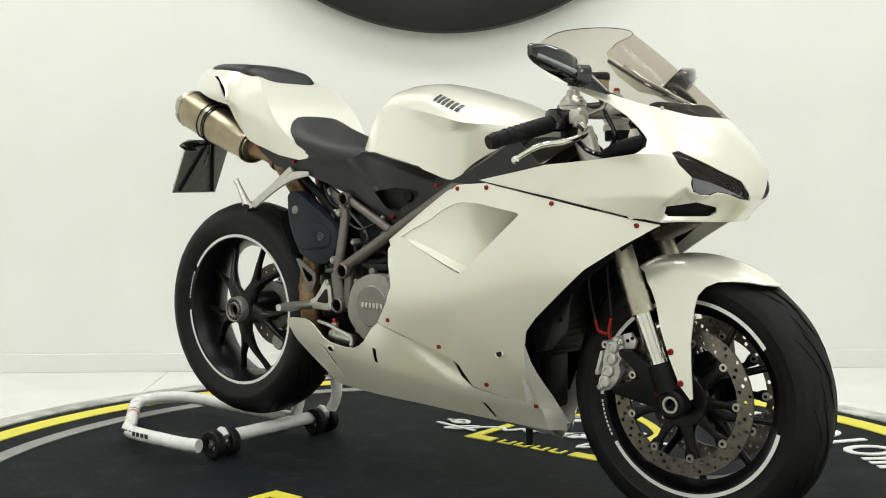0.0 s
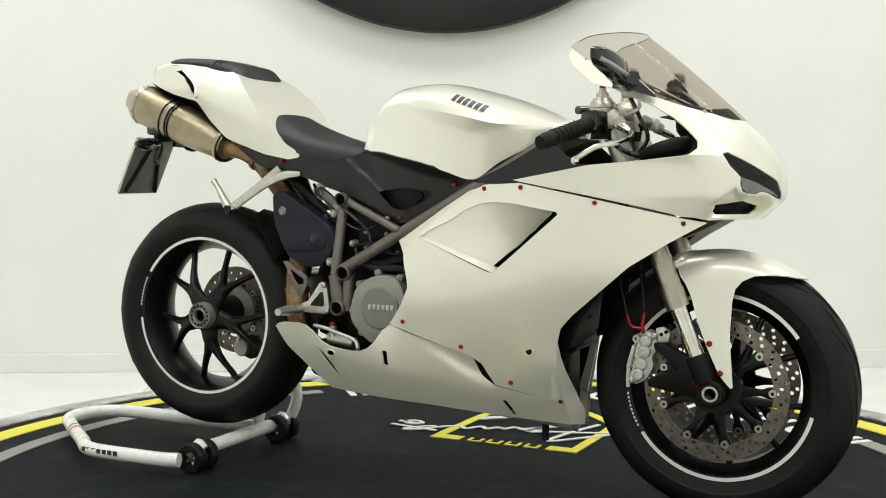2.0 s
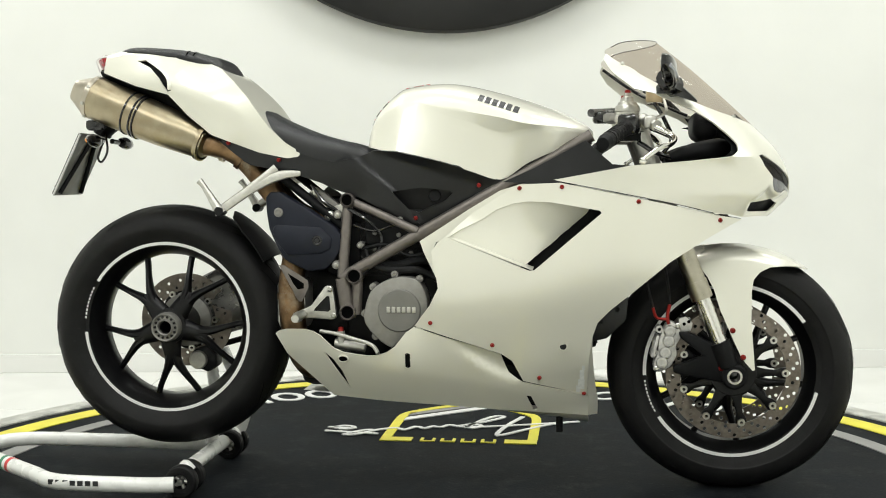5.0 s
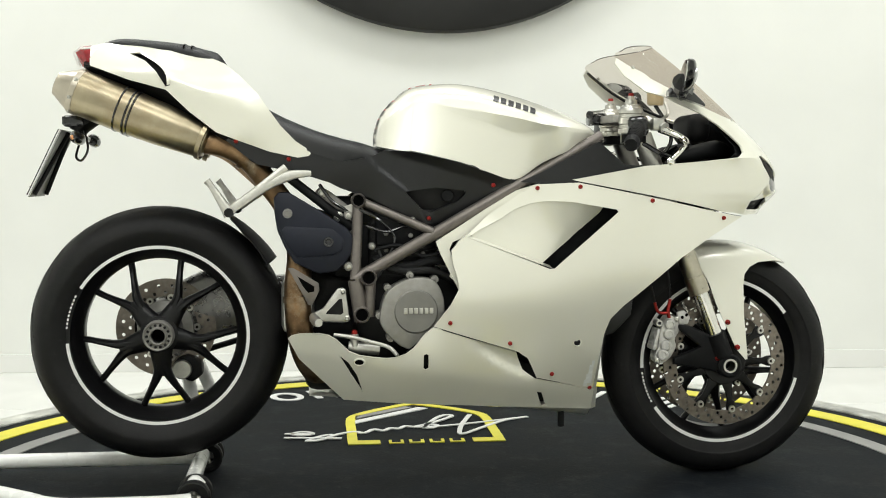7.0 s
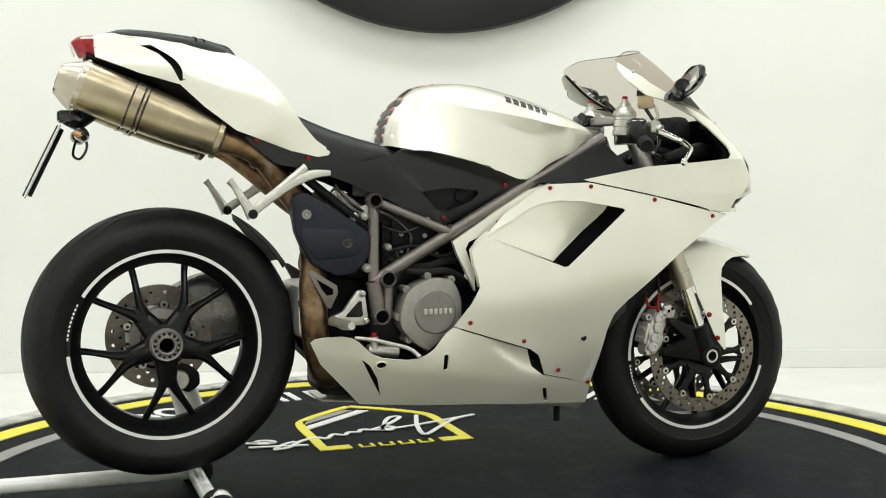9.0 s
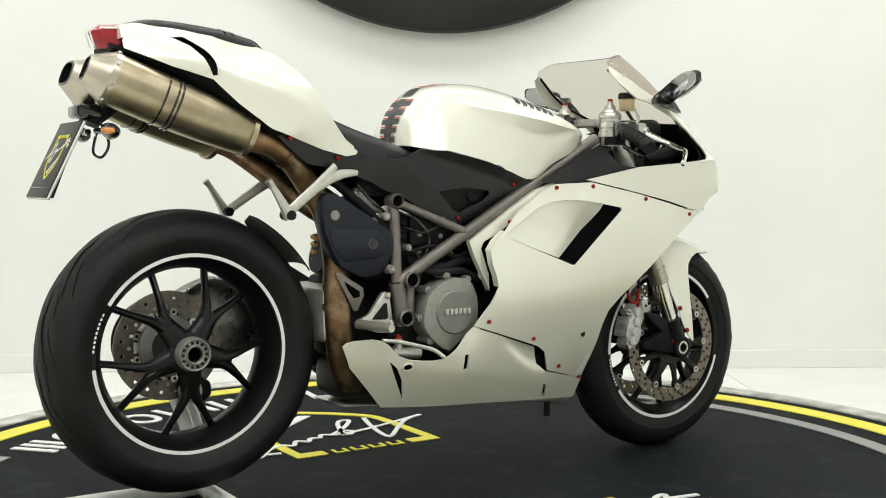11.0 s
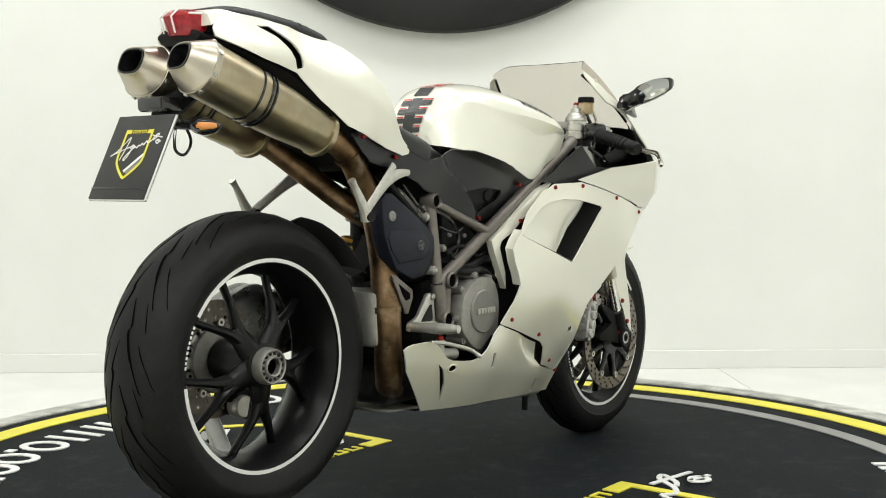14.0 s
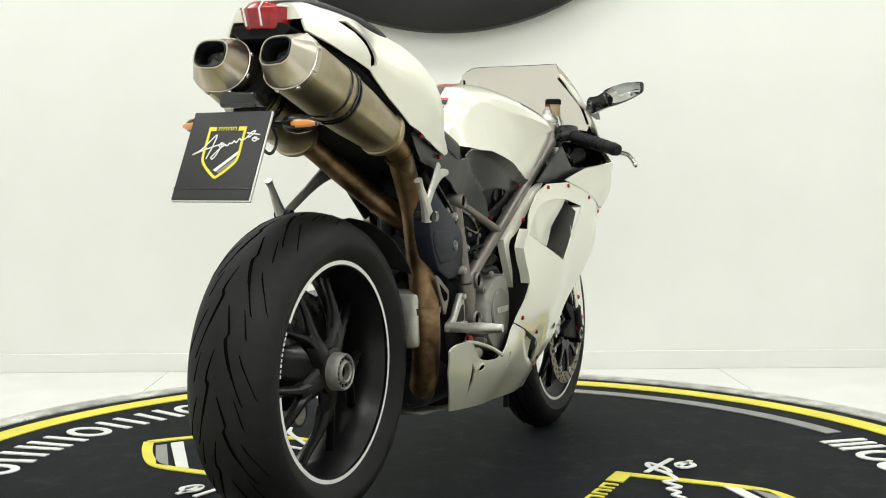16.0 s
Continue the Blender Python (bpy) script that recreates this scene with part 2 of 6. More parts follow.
def rbf(ctrl):
    """A smooth height over the plane through given (u, v, h) points."""
    c = np.array(ctrl, float)
    n = len(c)

    def phi(d2):
        return np.where(d2 > 0, 0.5 * d2 * np.log(np.maximum(d2, 1e-12)), 0)

    d2 = ((c[:, None, :2] - c[None, :, :2]) ** 2).sum(2)
    A = np.zeros((n + 3, n + 3))
    A[:n, :n] = phi(d2) + 1e-4 * np.eye(n)
    A[:n, n], A[:n, n + 1:], A[n, :n], A[n + 1:, :n] = 1, c[:, :2], 1, c[:, :2].T
    w = np.linalg.solve(A, np.concatenate([c[:, 2], np.zeros(3)]))

    def h(u, v):
        return float(phi((c[:, 0] - u) ** 2 + (c[:, 1] - v) ** 2) @ w[:n] + w[n] + w[n + 1] * u + w[n + 2] * v)

    return h


def loft(sections, across=5, along=5, sym=True, cap=True, hard=()):
    """A skin through sections: each is (x, [(y, z), ...]) from the top middle outwards and down. sym: both sides."""
    ny = len(sections[0][1])
    lines = [spline([(s[0], *s[1][k]) for s in sections], along) for k in range(ny)]
    rings = []
    for i in range(len(lines[0])):
        cuts = [0, *hard, ny - 1]
        ring_ = []
        for c0, c1 in zip(cuts, cuts[1:]):
            seg = spline([lines[k][i] for k in range(c0, c1 + 1)], across)
            ring_ += seg if c1 == ny - 1 else seg[:-1]
        rings.append(ring_)
    bm = bmesh.new()
    rows = []
    for r in rings:
        right = [bm.verts.new((q[0], -q[1], q[2])) for q in r]
        if sym:
            left = [bm.verts.new((q[0], q[1], q[2])) for q in r]
            rows.append(right[::-1] + left)
        else:
            rows.append(right)
    for a, b in zip(rows, rows[1:]):
        for k in range(len(a) - 1):
            bm.faces.new((a[k], a[k + 1], b[k + 1], b[k]))
        if sym:
            bm.faces.new((a[-1], a[0], b[0], b[-1]))
    if sym and cap:
        bm.faces.new(rows[0])
        bm.faces.new(rows[-1][::-1])
    bmesh.ops.remove_doubles(bm, verts=bm.verts, dist=1e-5)
    return bm


def slab(poly, y0, y1, bevel=0.004):
    """A plate: polygon in x, z, from y0 to y1, edges rounded."""
    bm = bmesh.new()
    f = bm.faces.new([bm.verts.new((x, y0, z)) for x, z in poly])
    e = bmesh.ops.extrude_face_region(bm, geom=[f])
    bmesh.ops.translate(bm, vec=(0, y1 - y0, 0), verts=[v for v in e["geom"] if isinstance(v, bmesh.types.BMVert)])
    bmesh.ops.recalc_face_normals(bm, faces=bm.faces)
    if bevel:
        bmesh.ops.bevel(bm, geom=bm.edges[:], offset=bevel, segments=2, profile=0.5, affect="EDGES", clamp_overlap=True)
    return bm


def flat(poly, z, h=0.003):
    """A thin painted shape on the floor: polygon in x, y."""
    bm = bmesh.new()
    f = bm.faces.new([bm.verts.new((x, y, z)) for x, y in poly])
    e = bmesh.ops.extrude_face_region(bm, geom=[f])
    bmesh.ops.translate(bm, vec=(0, 0, h), verts=[v for v in e["geom"] if isinstance(v, bmesh.types.BMVert)])
    return bm


def stroke(pts, width, z, h=0.003, per=5, smooth=True):
    """A painted line of some width on the floor."""
    path = [Vector((q[0], q[1], 0)) for q in (spline(pts, per) if smooth and len(pts) > 2 else pts)]
    bm = bmesh.new()
    rows = []
    for i, q in enumerate(path):
        d0 = (path[i] - path[i - 1]).normalized() if i else None
        d1 = (path[i + 1] - path[i]).normalized() if i < len(path) - 1 else None
        d = ((d0 or d1) + (d1 or d0)).normalized()
        s = Vector((-d.y, d.x, 0))
        w = width / 2 / max(0.5, s.dot(Vector((-(d1 or d0).y, (d1 or d0).x, 0))))
        rows.append([bm.verts.new((q + s * w * k) + Vector((0, 0, zz))) for k, zz in ((1, z), (1, z + h), (-1, z + h), (-1, z))])
    for a, b in zip(rows, rows[1:]):
        for k in range(4):
            bm.faces.new((a[k], a[(k + 1) % 4], b[(k + 1) % 4], b[k]))
    bm.faces.new(rows[0])
    bm.faces.new(rows[-1][::-1])
    return bm


# ---- the room ----
FLOOR_Z = -0.06
WTURN = pose(0, 2.019, 0, 0, 0, 1.587)


def wall(name, m, length, height, thick=0.15):
    bm = box(0, thick / 2, height / 2 + FLOOR_Z, length, thick, height, 0)
    ob = part(name, bm, WALL, None, smooth=0)
    ob.matrix_world = m
    return tagged(ob, "plain white painted showroom wall", "wall", kind="structure")


wall("wall_north", WTURN, 9.0, 3.7)
wall("wall_west", pose(-4.2, -2.1, 0, 0, 0, 90), 10.0, 3.7)
wall("wall_east", pose(4.2, -2.1, 0, 0, 0, -90), 10.0, 3.7)
wall("wall_south", pose(0, -6.5, 0, 0, 0, 180), 9.0, 3.7)
tagged(part("ceiling", box(0, -2.1, 3.7, 9.4, 10.0, 0.1, 0), WALL, None, smooth=0), "plain white showroom ceiling", "ceiling", kind="structure")
floor = tagged(part("floor", box(0, -2.1, FLOOR_Z - 0.056, 9.4, 10.0, 0.1, 0), JOINT, None, smooth=0), "grey joints under glossy white floor tiles", "floor", kind="structure")
tagged(part("baseboard", move(box(0, -0.006, FLOOR_Z + 0.04, 9.0, 0.012, 0.08, 0.002), WTURN), TILE, None, smooth=0), "low white tile skirting along the wall", "skirting", kind="structure")

# round black sign on the wall
sign = thing("wall_sign", "large round black sign hung on the white wall", "sign")
part("sign_disc", move(lathe([(0, -0.085), (0.95, -0.085), (1.11, -0.09), (1.128, -0.085), (1.133, -0.07), (1.133, -0.02), (0, -0.02)], 128), WTURN @ pose(-0.014, 0, 2.527)), SIGN, sign)
part("sign_bracket", move(box(0, -0.012, 0, 1.2, 0.024, 1.2, 0.004), WTURN @ pose(-0.014, 0, 2.53)), BLACKP, sign)

# ---- the turntable ----
turntable = thing("turntable", "round black motorcycle turntable with yellow painted ring", "turntable")
part("platform", lathe([(0, 0), (1.522, 0), (1.527, -0.004), (1.527, -0.05), (0, -0.05)], 160, axis="z"), MAT, turntable)
part("edge_rim", lathe([(1.529, 0.002), (1.535, 0.006), (1.61, 0.004), (1.622, -0.004), (1.624, -0.056), (1.529, -0.056)], 160, axis="z", closed=True), RIMT, turntable, "worn grey metal rim with scuffs")


def ring(r0, r1, a0=0, a1=360, n=120, z=0.0005, h=0.003):
    return lathe([(r0, z), (r0, z + h), (r1, z + h), (r1, z)], n, axis="z", closed=True, a0=a0, a1=a1)


part("yellow_ring", ring(1.389, 1.468), YEL, turntable, "yellow painted ring")
part("grey_band", ring(1.238, 1.295, -42, 43, 60), GREYP, turntable, "grey painted arc")
part("grey_band", ring(1.238, 1.295, 138, 223, 60), GREYP, turntable, "grey painted arc")


def shield(m, parent, k=1.0, z=0.0005, h=0.003, names=("shield_outline", "shield_bar", "signature", "letter_bar")):
    """A shield mark with a flat top, grey and white bars at its foot, a scribble across, and small bars along the top."""
    def sc(pts):
        return [(x * k, y * k) for x, y in pts]

    for q in (-1, 1):
        part(names[0], move(stroke(sc([(q * 0.137, 0), (q * 0.232, 0)]), 0.046 * k, z, h, smooth=False), m), YEL, parent, "yellow shield outline", 0)
        a = stroke(sc([(q * 0.218, -0.0235), (q * 0.218, -0.16), (q * 0.218, -0.3), (q * 0.205, -0.37), (q * 0.16, -0.43), (q * 0.08, -0.505), (0, -0.565)]), 0.03 * k, z, h, 4)
        part(names[0], move(a, m), YEL, parent, "yellow shield outline", 0)
    for quad, mt in (([(0.03, -0.515), (0.005, -0.495), (0.203, -0.33), (0.2, -0.375)], GREYP), ([(-0.012, -0.495), (-0.045, -0.475), (0.203, -0.262), (0.203, -0.305)], WHITEP)):
        part(names[1], move(flat(sc(quad), z, h), m), mt, parent, "", 0)
    s1 = [(-0.353, -0.297), (-0.25, -0.255), (-0.1, -0.2), (0.0, -0.18), (0.05, -0.2), (0.07, -0.17), (0.1, -0.175), (0.12, -0.145), (0.15, -0.165), (0.18, -0.12), (0.21, -0.14), (0.26, -0.11), (0.31, -0.045), (0.35, -0.035), (0.31, -0.09), (0.276, -0.109)]
    s2 = [(-0.353, -0.297), (-0.27, -0.25), (-0.19, -0.16), (-0.112, -0.073), (-0.125, -0.19), (-0.172, -0.349)]
    s3 = [(0.0, -0.18), (-0.03, -0.165), (-0.05, -0.2), (-0.02, -0.215), (-0.01, -0.175), (-0.05, -0.29), (-0.087, -0.348), (-0.11, -0.33), (-0.04, -0.24), (0.03, -0.18)]
    s4 = [(0.25, -0.052), (0.42, -0.078)]
    s5 = [(0.34, -0.115), (0.37, -0.105), (0.395, -0.125), (0.375, -0.15), (0.345, -0.14), (0.342, -0.118), (0.42, -0.13)]
    for i, q in enumerate((s1, s2, s3, s4, s5)):
        part(names[2], move(stroke(sc(q), 0.0145 * k, z + h * (0.5 + 0.08 * i), h, 5), m), WHITEP, parent, "white brush scribble", 0)
    for x in (-0.09, -0.03, 0.03, 0.09):
        for bar in ([(x - 0.022, -0.02), (x - 0.013, -0.02), (x - 0.013, 0.02), (x - 0.022, 0.02)], [(x + 0.013, -0.02), (x + 0.022, -0.02), (x + 0.022, 0.02), (x + 0.013, 0.02)], [(x - 0.013, 0.011), (x + 0.013, 0.011), (x + 0.013, 0.02), (x - 0.013, 0.02)]):
            part(names[3], move(flat(sc(bar), z, h), m), YEL, parent, "", 0)


shield(pose(-0.022, 0.4, 0, 0, 0, 180), turntable)
shield(pose(-0.01, -0.405, 0), turntable)
# marks along the rim, one for each painted letter: ovals, and bars in twos and threes
RIMTEXT = [(131.5, 3), (124.8, 0), (119, 0), (115.3, 1), (111.8, 0), (107, 4), (101.8, 2), (96, 2), (89.5, 0), (83, 2), (76, 2), (69.8, 0), (63.5, 0), (58, 4), (52.5, 0), (46, 3)]
for mid in (0, 180):
    for a, form in RIMTEXT:
        a += mid
        rot = pose(0, 0, 0, 0, 0, a - 90) @ pose(0, 1.222, 0)
        if form == 0:
            bm = stroke([(0.046 * math.cos(q), 0.063 * math.sin(q)) for q in np.linspace(0, 2 * math.pi, 25).tolist()], 0.023, 0.0005, smooth=False)
        elif form == 1:
            bm = flat([(-0.014, 0.045), (0.014, 0.045), (0.014, 0.072), (-0.014, 0.072)], 0.0005)
        else:
            bms = [flat([(x - 0.0115, -0.074), (x + 0.0115, -0.074), (x + 0.0115, 0.074), (x - 0.0115, 0.074)], 0.0005) for x in ((-0.036, 0.036) if form == 2 else (0.0,) if form == 4 else (-0.044, 0.0, 0.044))]
            bm = join(*bms)
        part("letter_bar", move(bm, rot), WHITEP, turntable, "", 0)


# ---- the motorcycle ----
bike = thing("motorcycle", "pearl white sport motorcycle with red bolts on paddock stand", "motorcycle")
RW, FW = (-0.722, 0.007, 0.394), (0.706, 0.008, 0.299)


def tyre(R, width, bead):
    hw = width / 2
    half = [(bead, 0.78), (bead + 0.012, 0.88), (bead + 0.028, 0.97), (R - 0.056, 1.0), (R - 0.038, 0.94), (R - 0.022, 0.78), (R - 0.010, 0.54), (R - 0.003, 0.28)]
    prof = spline([(r, -hw * w) for r, w in half] + [(R, 0)] + [(r, hw * w) for r, w in reversed(half)], 4)
    return lathe([tuple(q) for q in prof], 144)


def tread(R, width, n=12):
    """Dark sickle-shaped strips laid on the tyre's crown, painted in for the shaded tread cuts."""
    hw, bms = width / 2, []

    def surf(a, y):
        t = abs(y) / hw
        r = R - 0.003 * (t / 0.28) ** 2 if t < 0.28 else np.interp(t, [0.28, 0.54, 0.78, 0.94], [R - 0.003, R - 0.010, R - 0.022, R - 0.038])
        r = float(r) + 0.0007
        return Vector((r * math.cos(a), y, r * math.sin(a)))

    for k in range(n):
        for sgn in (-1, 1):
            a0 = 2 * math.pi * (k + (0.5 if sgn > 0 else 0)) / n
            for path, w in (([(0.0, 0.06), (0.16, 0.2), (0.22, 0.16), (0.46, 0.4), (0.58, 0.56)], 0.0024), ([(0.28, 0.46), (0.44, 0.66), (0.56, 0.82)], 0.0017), ([(0.02, 0.4), (0.2, 0.56)], 0.0015)):
                pts = spline(path, 5)
                bm = bmesh.new()
                rows = []
                for i, (da, t) in enumerate(pts):
                    ww = w * (0.35 + math.sin(math.pi * (i + 0.5) / len(pts)))
                    q = surf(a0 + da, sgn * t * hw)
                    q2 = surf(a0 + da + 0.012, sgn * t * hw)
                    d = Vector((0, 1, 0)) * ww + (q2 - q).normalized() * ww * 0.5
                    rows.append((bm.verts.new(q - d), bm.verts.new(q + d)))
                for a, b in zip(rows, rows[1:]):
                    bm.faces.new((a[0], a[1], b[1], b[0]))
                bms.append(bm)
    return join(*bms)


def wheel(name, c, R, width, bead, hubr, hy0, hy1, turn, label, rim_y, arcs, text):
    w = part(name, move(lathe([(bead + 0.004, -rim_y), (bead - 0.008, -rim_y + 0.004), (bead - 0.018, -rim_y + 0.02), (bead - 0.032, -0.02), (bead - 0.032, 0.02), (bead - 0.018, rim_y - 0.02), (bead - 0.008, rim_y - 0.004),
                               (bead + 0.004, rim_y), (bead - 0.002, rim_y - 0.012), (bead - 0.02, 0), (bead - 0.002, -rim_y + 0.012)], 96, closed=True), Matrix.Translation(c)), RIMB, bike, label)
    part("tyre", move(tyre(R, width, bead), Matrix.Translation(c)), RUBBER, w, "black road tyre with sickle tread", 75)
    part("tread", move(tread(R, width), Matrix.Translation(c)), GAPDARK, w)
    for s in (-1, 1):
        for a0, a1 in arcs:
            part("rim_stripe", move(lathe([(bead - 0.006, s * (rim_y + 0.0015)), (bead + 0.0025, s * (rim_y + 0.0015))], 72, a0=a0, a1=a1), Matrix.Translation(c)), STRIPE, w, "thin white rim stripe")
        for k in range(9):
            a = radians(text + k * 2.6)
            q = box(0, 0, 0, 0.006, 0.001, 0.004, 0)
            part("rim_letter_bar", move(q, Matrix.Translation(c) @ pose(0, s * (rim_y + 0.002), 0) @ Matrix.Rotation(-a, 4, "Y") @ pose(bead - 0.001, 0, 0, 0, 90)), STRIPE, w)
    part("hub", move(lathe([(0.016, hy0 - 0.004), (hubr * 0.6, hy0 - 0.004), (hubr * 0.72, hy0 + 0.008), (hubr, hy0 + 0.012), (hubr * 1.05, 0), (hubr, hy1 - 0.01), (hubr * 0.8, hy1), (0.016, hy1), (0.016, hy0 - 0.004)], 40), Matrix.Translation(c)), RIMB, w)
    for k in range(5):
        a = radians(turn + 72 * k)
        rot = Matrix.Translation(c) @ Matrix.Rotation(-a, 4, "Y")
        r1, yh, yr = bead - 0.028, hy0 * 0.62, -rim_y * 0.12
        fork = hubr + 0.055
        root = tube([(hubr * 0.7, yh, 0), (hubr + 0.02, yh * 0.97, 0), (fork, yh * 0.82, 0)], 0.02, 12, 4, radii=[0.03, 0.024, 0.019], squash=0.62)
        part("spoke_root", move(root, rot), RIMB, w)
        for s in (-1, 1):
            leg = [(fork - 0.03, yh * 0.9, s * 0.006), (fork, yh * 0.82, s * 0.013), (fork + 0.03, yh * 0.68, s * 0.029), (r1 * 0.9, yr - 0.006, s * 0.051), (r1 + 0.006, yr, s * 0.06)]
            part("spoke", move(tube(leg, 0.009, 10, 4, radii=[0.013, 0.0125, 0.0098, 0.0078, 0.0082, 0.0125], squash=1.25), rot), RIMB, w)
    return w


rear_wheel = wheel("rear_wheel", RW, 0.314, 0.182, 0.2175, 0.046, -0.072, 0.07, 57, "black ten-spoke rear wheel with white stripe", 0.071, [(184, 507)], 153)
front_wheel = wheel("front_wheel", FW, 0.302, 0.12, 0.213, 0.035, -0.05, 0.05, 43, "black ten-spoke front wheel with white stripe", 0.05, [(214, 346), (35, 184)], 188)
part("axle_nut", move(lathe([(0.017, -0.06), (0.017, -0.088), (0.0195, -0.091), (0.022, -0.088), (0.0225, -0.084), (0.031, -0.083), (0.0315, -0.087), (0.034, -0.089), (0.0365, -0.086), (0.038, -0.07), (0.038, -0.05)], 40), Matrix.Translation(RW)), ENGINE, rear_wheel, "dull steel axle nut")
part("axle_bore", move(lathe([(0, -0.062), (0.0172, -0.062)], 24), Matrix.Translation(RW)), GAPDARK, rear_wheel)
for k in range(14):
    a = 2 * math.pi * k / 14
    part("nut_pin", bolt((RW[0] + 0.0268 * math.cos(a), RW[1] - 0.0835, RW[2] + 0.0268 * math.sin(a)), (0, -1, 0), 0.0036, 0.003), DARKM, rear_wheel)


def brake_disc(c, r0, r1, y, n, rows, parent, label):
    """A thin steel ring drilled with rows of holes, and its dark carrier."""
    def circ(x, z, r, m, ph=0.0):
        return [(x + r * math.cos(2 * math.pi * k / m + ph), z + r * math.sin(2 * math.pi * k / m + ph)) for k in range(m)]

    wave = circ(0, 0, r1, 72)
    holes = [circ(0, 0, r0, 48)]
    for j, rr in enumerate(rows):
        for k in range(n):
            a = 2 * math.pi * (k + j / len(rows)) / n
            holes.append(circ(rr * math.cos(a), rr * math.sin(a), 0.0047, 7))
    bm = patch(wave, lambda u, v: Vector((u, y, v)), holes, 0.012, 0)
    e = bmesh.ops.extrude_face_region(bm, geom=bm.faces[:])
    bmesh.ops.translate(bm, vec=(0, 0.005, 0), verts=[v for v in e["geom"] if isinstance(v, bmesh.types.BMVert)])
    d = part("brake_disc", move(bm, Matrix.Translation(c)), DISC, parent, label, 20)
    for k in range(9):
        a = 2 * math.pi * k / 9
        m = Matrix.Translation(c) @ Matrix.Rotation(-a, 4, "Y")
        arm = [(0.05, -0.016), (r0 * 0.62, -0.009), (r0 * 0.8, -0.0075), (r0 - 0.012, -0.013), (r0 + 0.001, -0.014), (r0 + 0.001, 0.014), (r0 - 0.012, 0.013), (r0 * 0.8, 0.0075), (r0 * 0.62, 0.009), (0.05, 0.016)]
        part("carrier_arm", move(slab(arm, y + 0.001, y + 0.008, 0.0015), m), RIMB, d)
        part("float_button", move(lathe([(0.004, y - 0.004), (0.0085, y - 0.004), (0.0095, y), (0.0095, y + 0.008)], 14, centre=(r0 - 0.002, 0, 0)), m), STEEL, d)
    part("carrier", move(lathe([(0.03, y + 0.001), (0.056, y), (0.061, y + 0.004), (0.061, y + 0.01), (0.03, y + 0.01)], 32, closed=True), Matrix.Translation(c)), RIMB, d)
    return d


brake_disc(FW, 0.127, 0.162, -0.078, 26, (0.134, 0.1445, 0.155), front_wheel, "drilled steel front brake disc")
brake_disc(FW, 0.127, 0.162, 0.073, 26, (0.134, 0.1445, 0.155), front_wheel, "drilled steel front brake disc")
brake_disc(RW, 0.08, 0.126, 0.085, 20, (0.09, 0.108), rear_wheel, "drilled steel rear brake disc")

# ---- fairing ----
WPTS = [(0.29, 0.753, 0.208), (0.467, 0.719, 0.212), (0.657, 0.675, 0.182), (-0.023, 0.428, 0.192), (0.125, 0.374, 0.176), (0.349, 0.239, 0.085), (0.294, 0.372, 0.166),
         (0.378, 0.696, 0.216), (0.219, 0.566, 0.219), (0.36, 0.415, 0.172), (0.353, 0.33, 0.142), (0.543, 0.579, 0.204), (0.065, 0.681, 0.178), (0.0, 0.5, 0.206),
         (0.2, 0.46, 0.206), (0.14, 0.731, 0.172), (-0.064, 0.422, 0.187), (-0.406, 0.393, 0.166), (-0.292, 0.215, 0.092), (0.37, 0.17, 0.045), (-0.2, 0.35, 0.18),
         (-0.08, 0.33, 0.178), (0.2, 0.28, 0.138), (0.0, 0.23, 0.115), (0.22, 0.2, 0.085), (-0.28, 0.3, 0.145), (-0.38, 0.345, 0.152), (0.45, 0.5, 0.194), (0.0, 0.6, 0.195)]


def crease(u, v):
    """Folds in the fairing: the belly's long edge, and the edge under the scoop."""
    w = -0.16 * max(0.0, 0.338 - 0.183 * (u + 0.26) - v) if u < 0.3 else -0.16 * max(0.0, 0.2355 - v)
    line = 0.632 - 0.37 * (u - 0.02)
    if u < 0.24:
        w -= 0.22 * max(0.0, min(0.07, v - line)) * min(1, max(0, (u + 0.06) / 0.1)) * min(1, (0.24 - u) / 0.1)
    return w


WR = rbf([(u, v, h - crease(u, v)) for u, v, h in WPTS])


def W(u, v):
    return WR(u, v) + crease(u, v)


def side(u, v):
    return Vector((u, -W(u, v), v))


MAIN = [(0.027, 0.646), (0.065, 0.681), (0.139, 0.731), (0.187, 0.759), (0.286, 0.763), (0.466, 0.727), (0.659, 0.685), (0.707, 0.677), (0.69, 0.668), (0.625, 0.631), (0.543, 0.579), (0.461, 0.509),
        (0.405, 0.462), (0.375, 0.43), (0.362, 0.39), (0.355, 0.331), (0.353, 0.242), (0.198, 0.282), (0.172, 0.334), (0.146, 0.352), (-0.062, 0.42), (-0.023, 0.472), (-0.003, 0.512), (-0.007, 0.537), (-0.016, 0.567), (-0.02, 0.601), (-0.003, 0.623)]
SCOOP = [(0.02, 0.633), (0.05, 0.652), (0.1, 0.676), (0.135, 0.699), (0.172, 0.713), (0.21, 0.719), (0.267, 0.717), (0.378, 0.698), (0.382, 0.692), (0.226, 0.558), (0.214, 0.557)]
both("side_fairing", patch(MAIN, side, [SCOOP], 0.018, 0.004), PEARL, bike, "pearl white side fairing with scoop")
SC = rbf([(0.02, 0.633, 0.002), (0.172, 0.715, 0), (0.1, 0.678, 0), (0.05, 0.653, 0), (0.22, 0.556, 0.05), (0.17, 0.576, 0.037), (0.12, 0.596, 0.026), (0.06, 0.618, 0.012), (0.267, 0.719, 0.004), (0.3, 0.7, 0.02), (0.38, 0.69, 0.06), (0.3, 0.64, 0.058), (0.23, 0.66, 0.028), (0.15, 0.65, 0.017)])


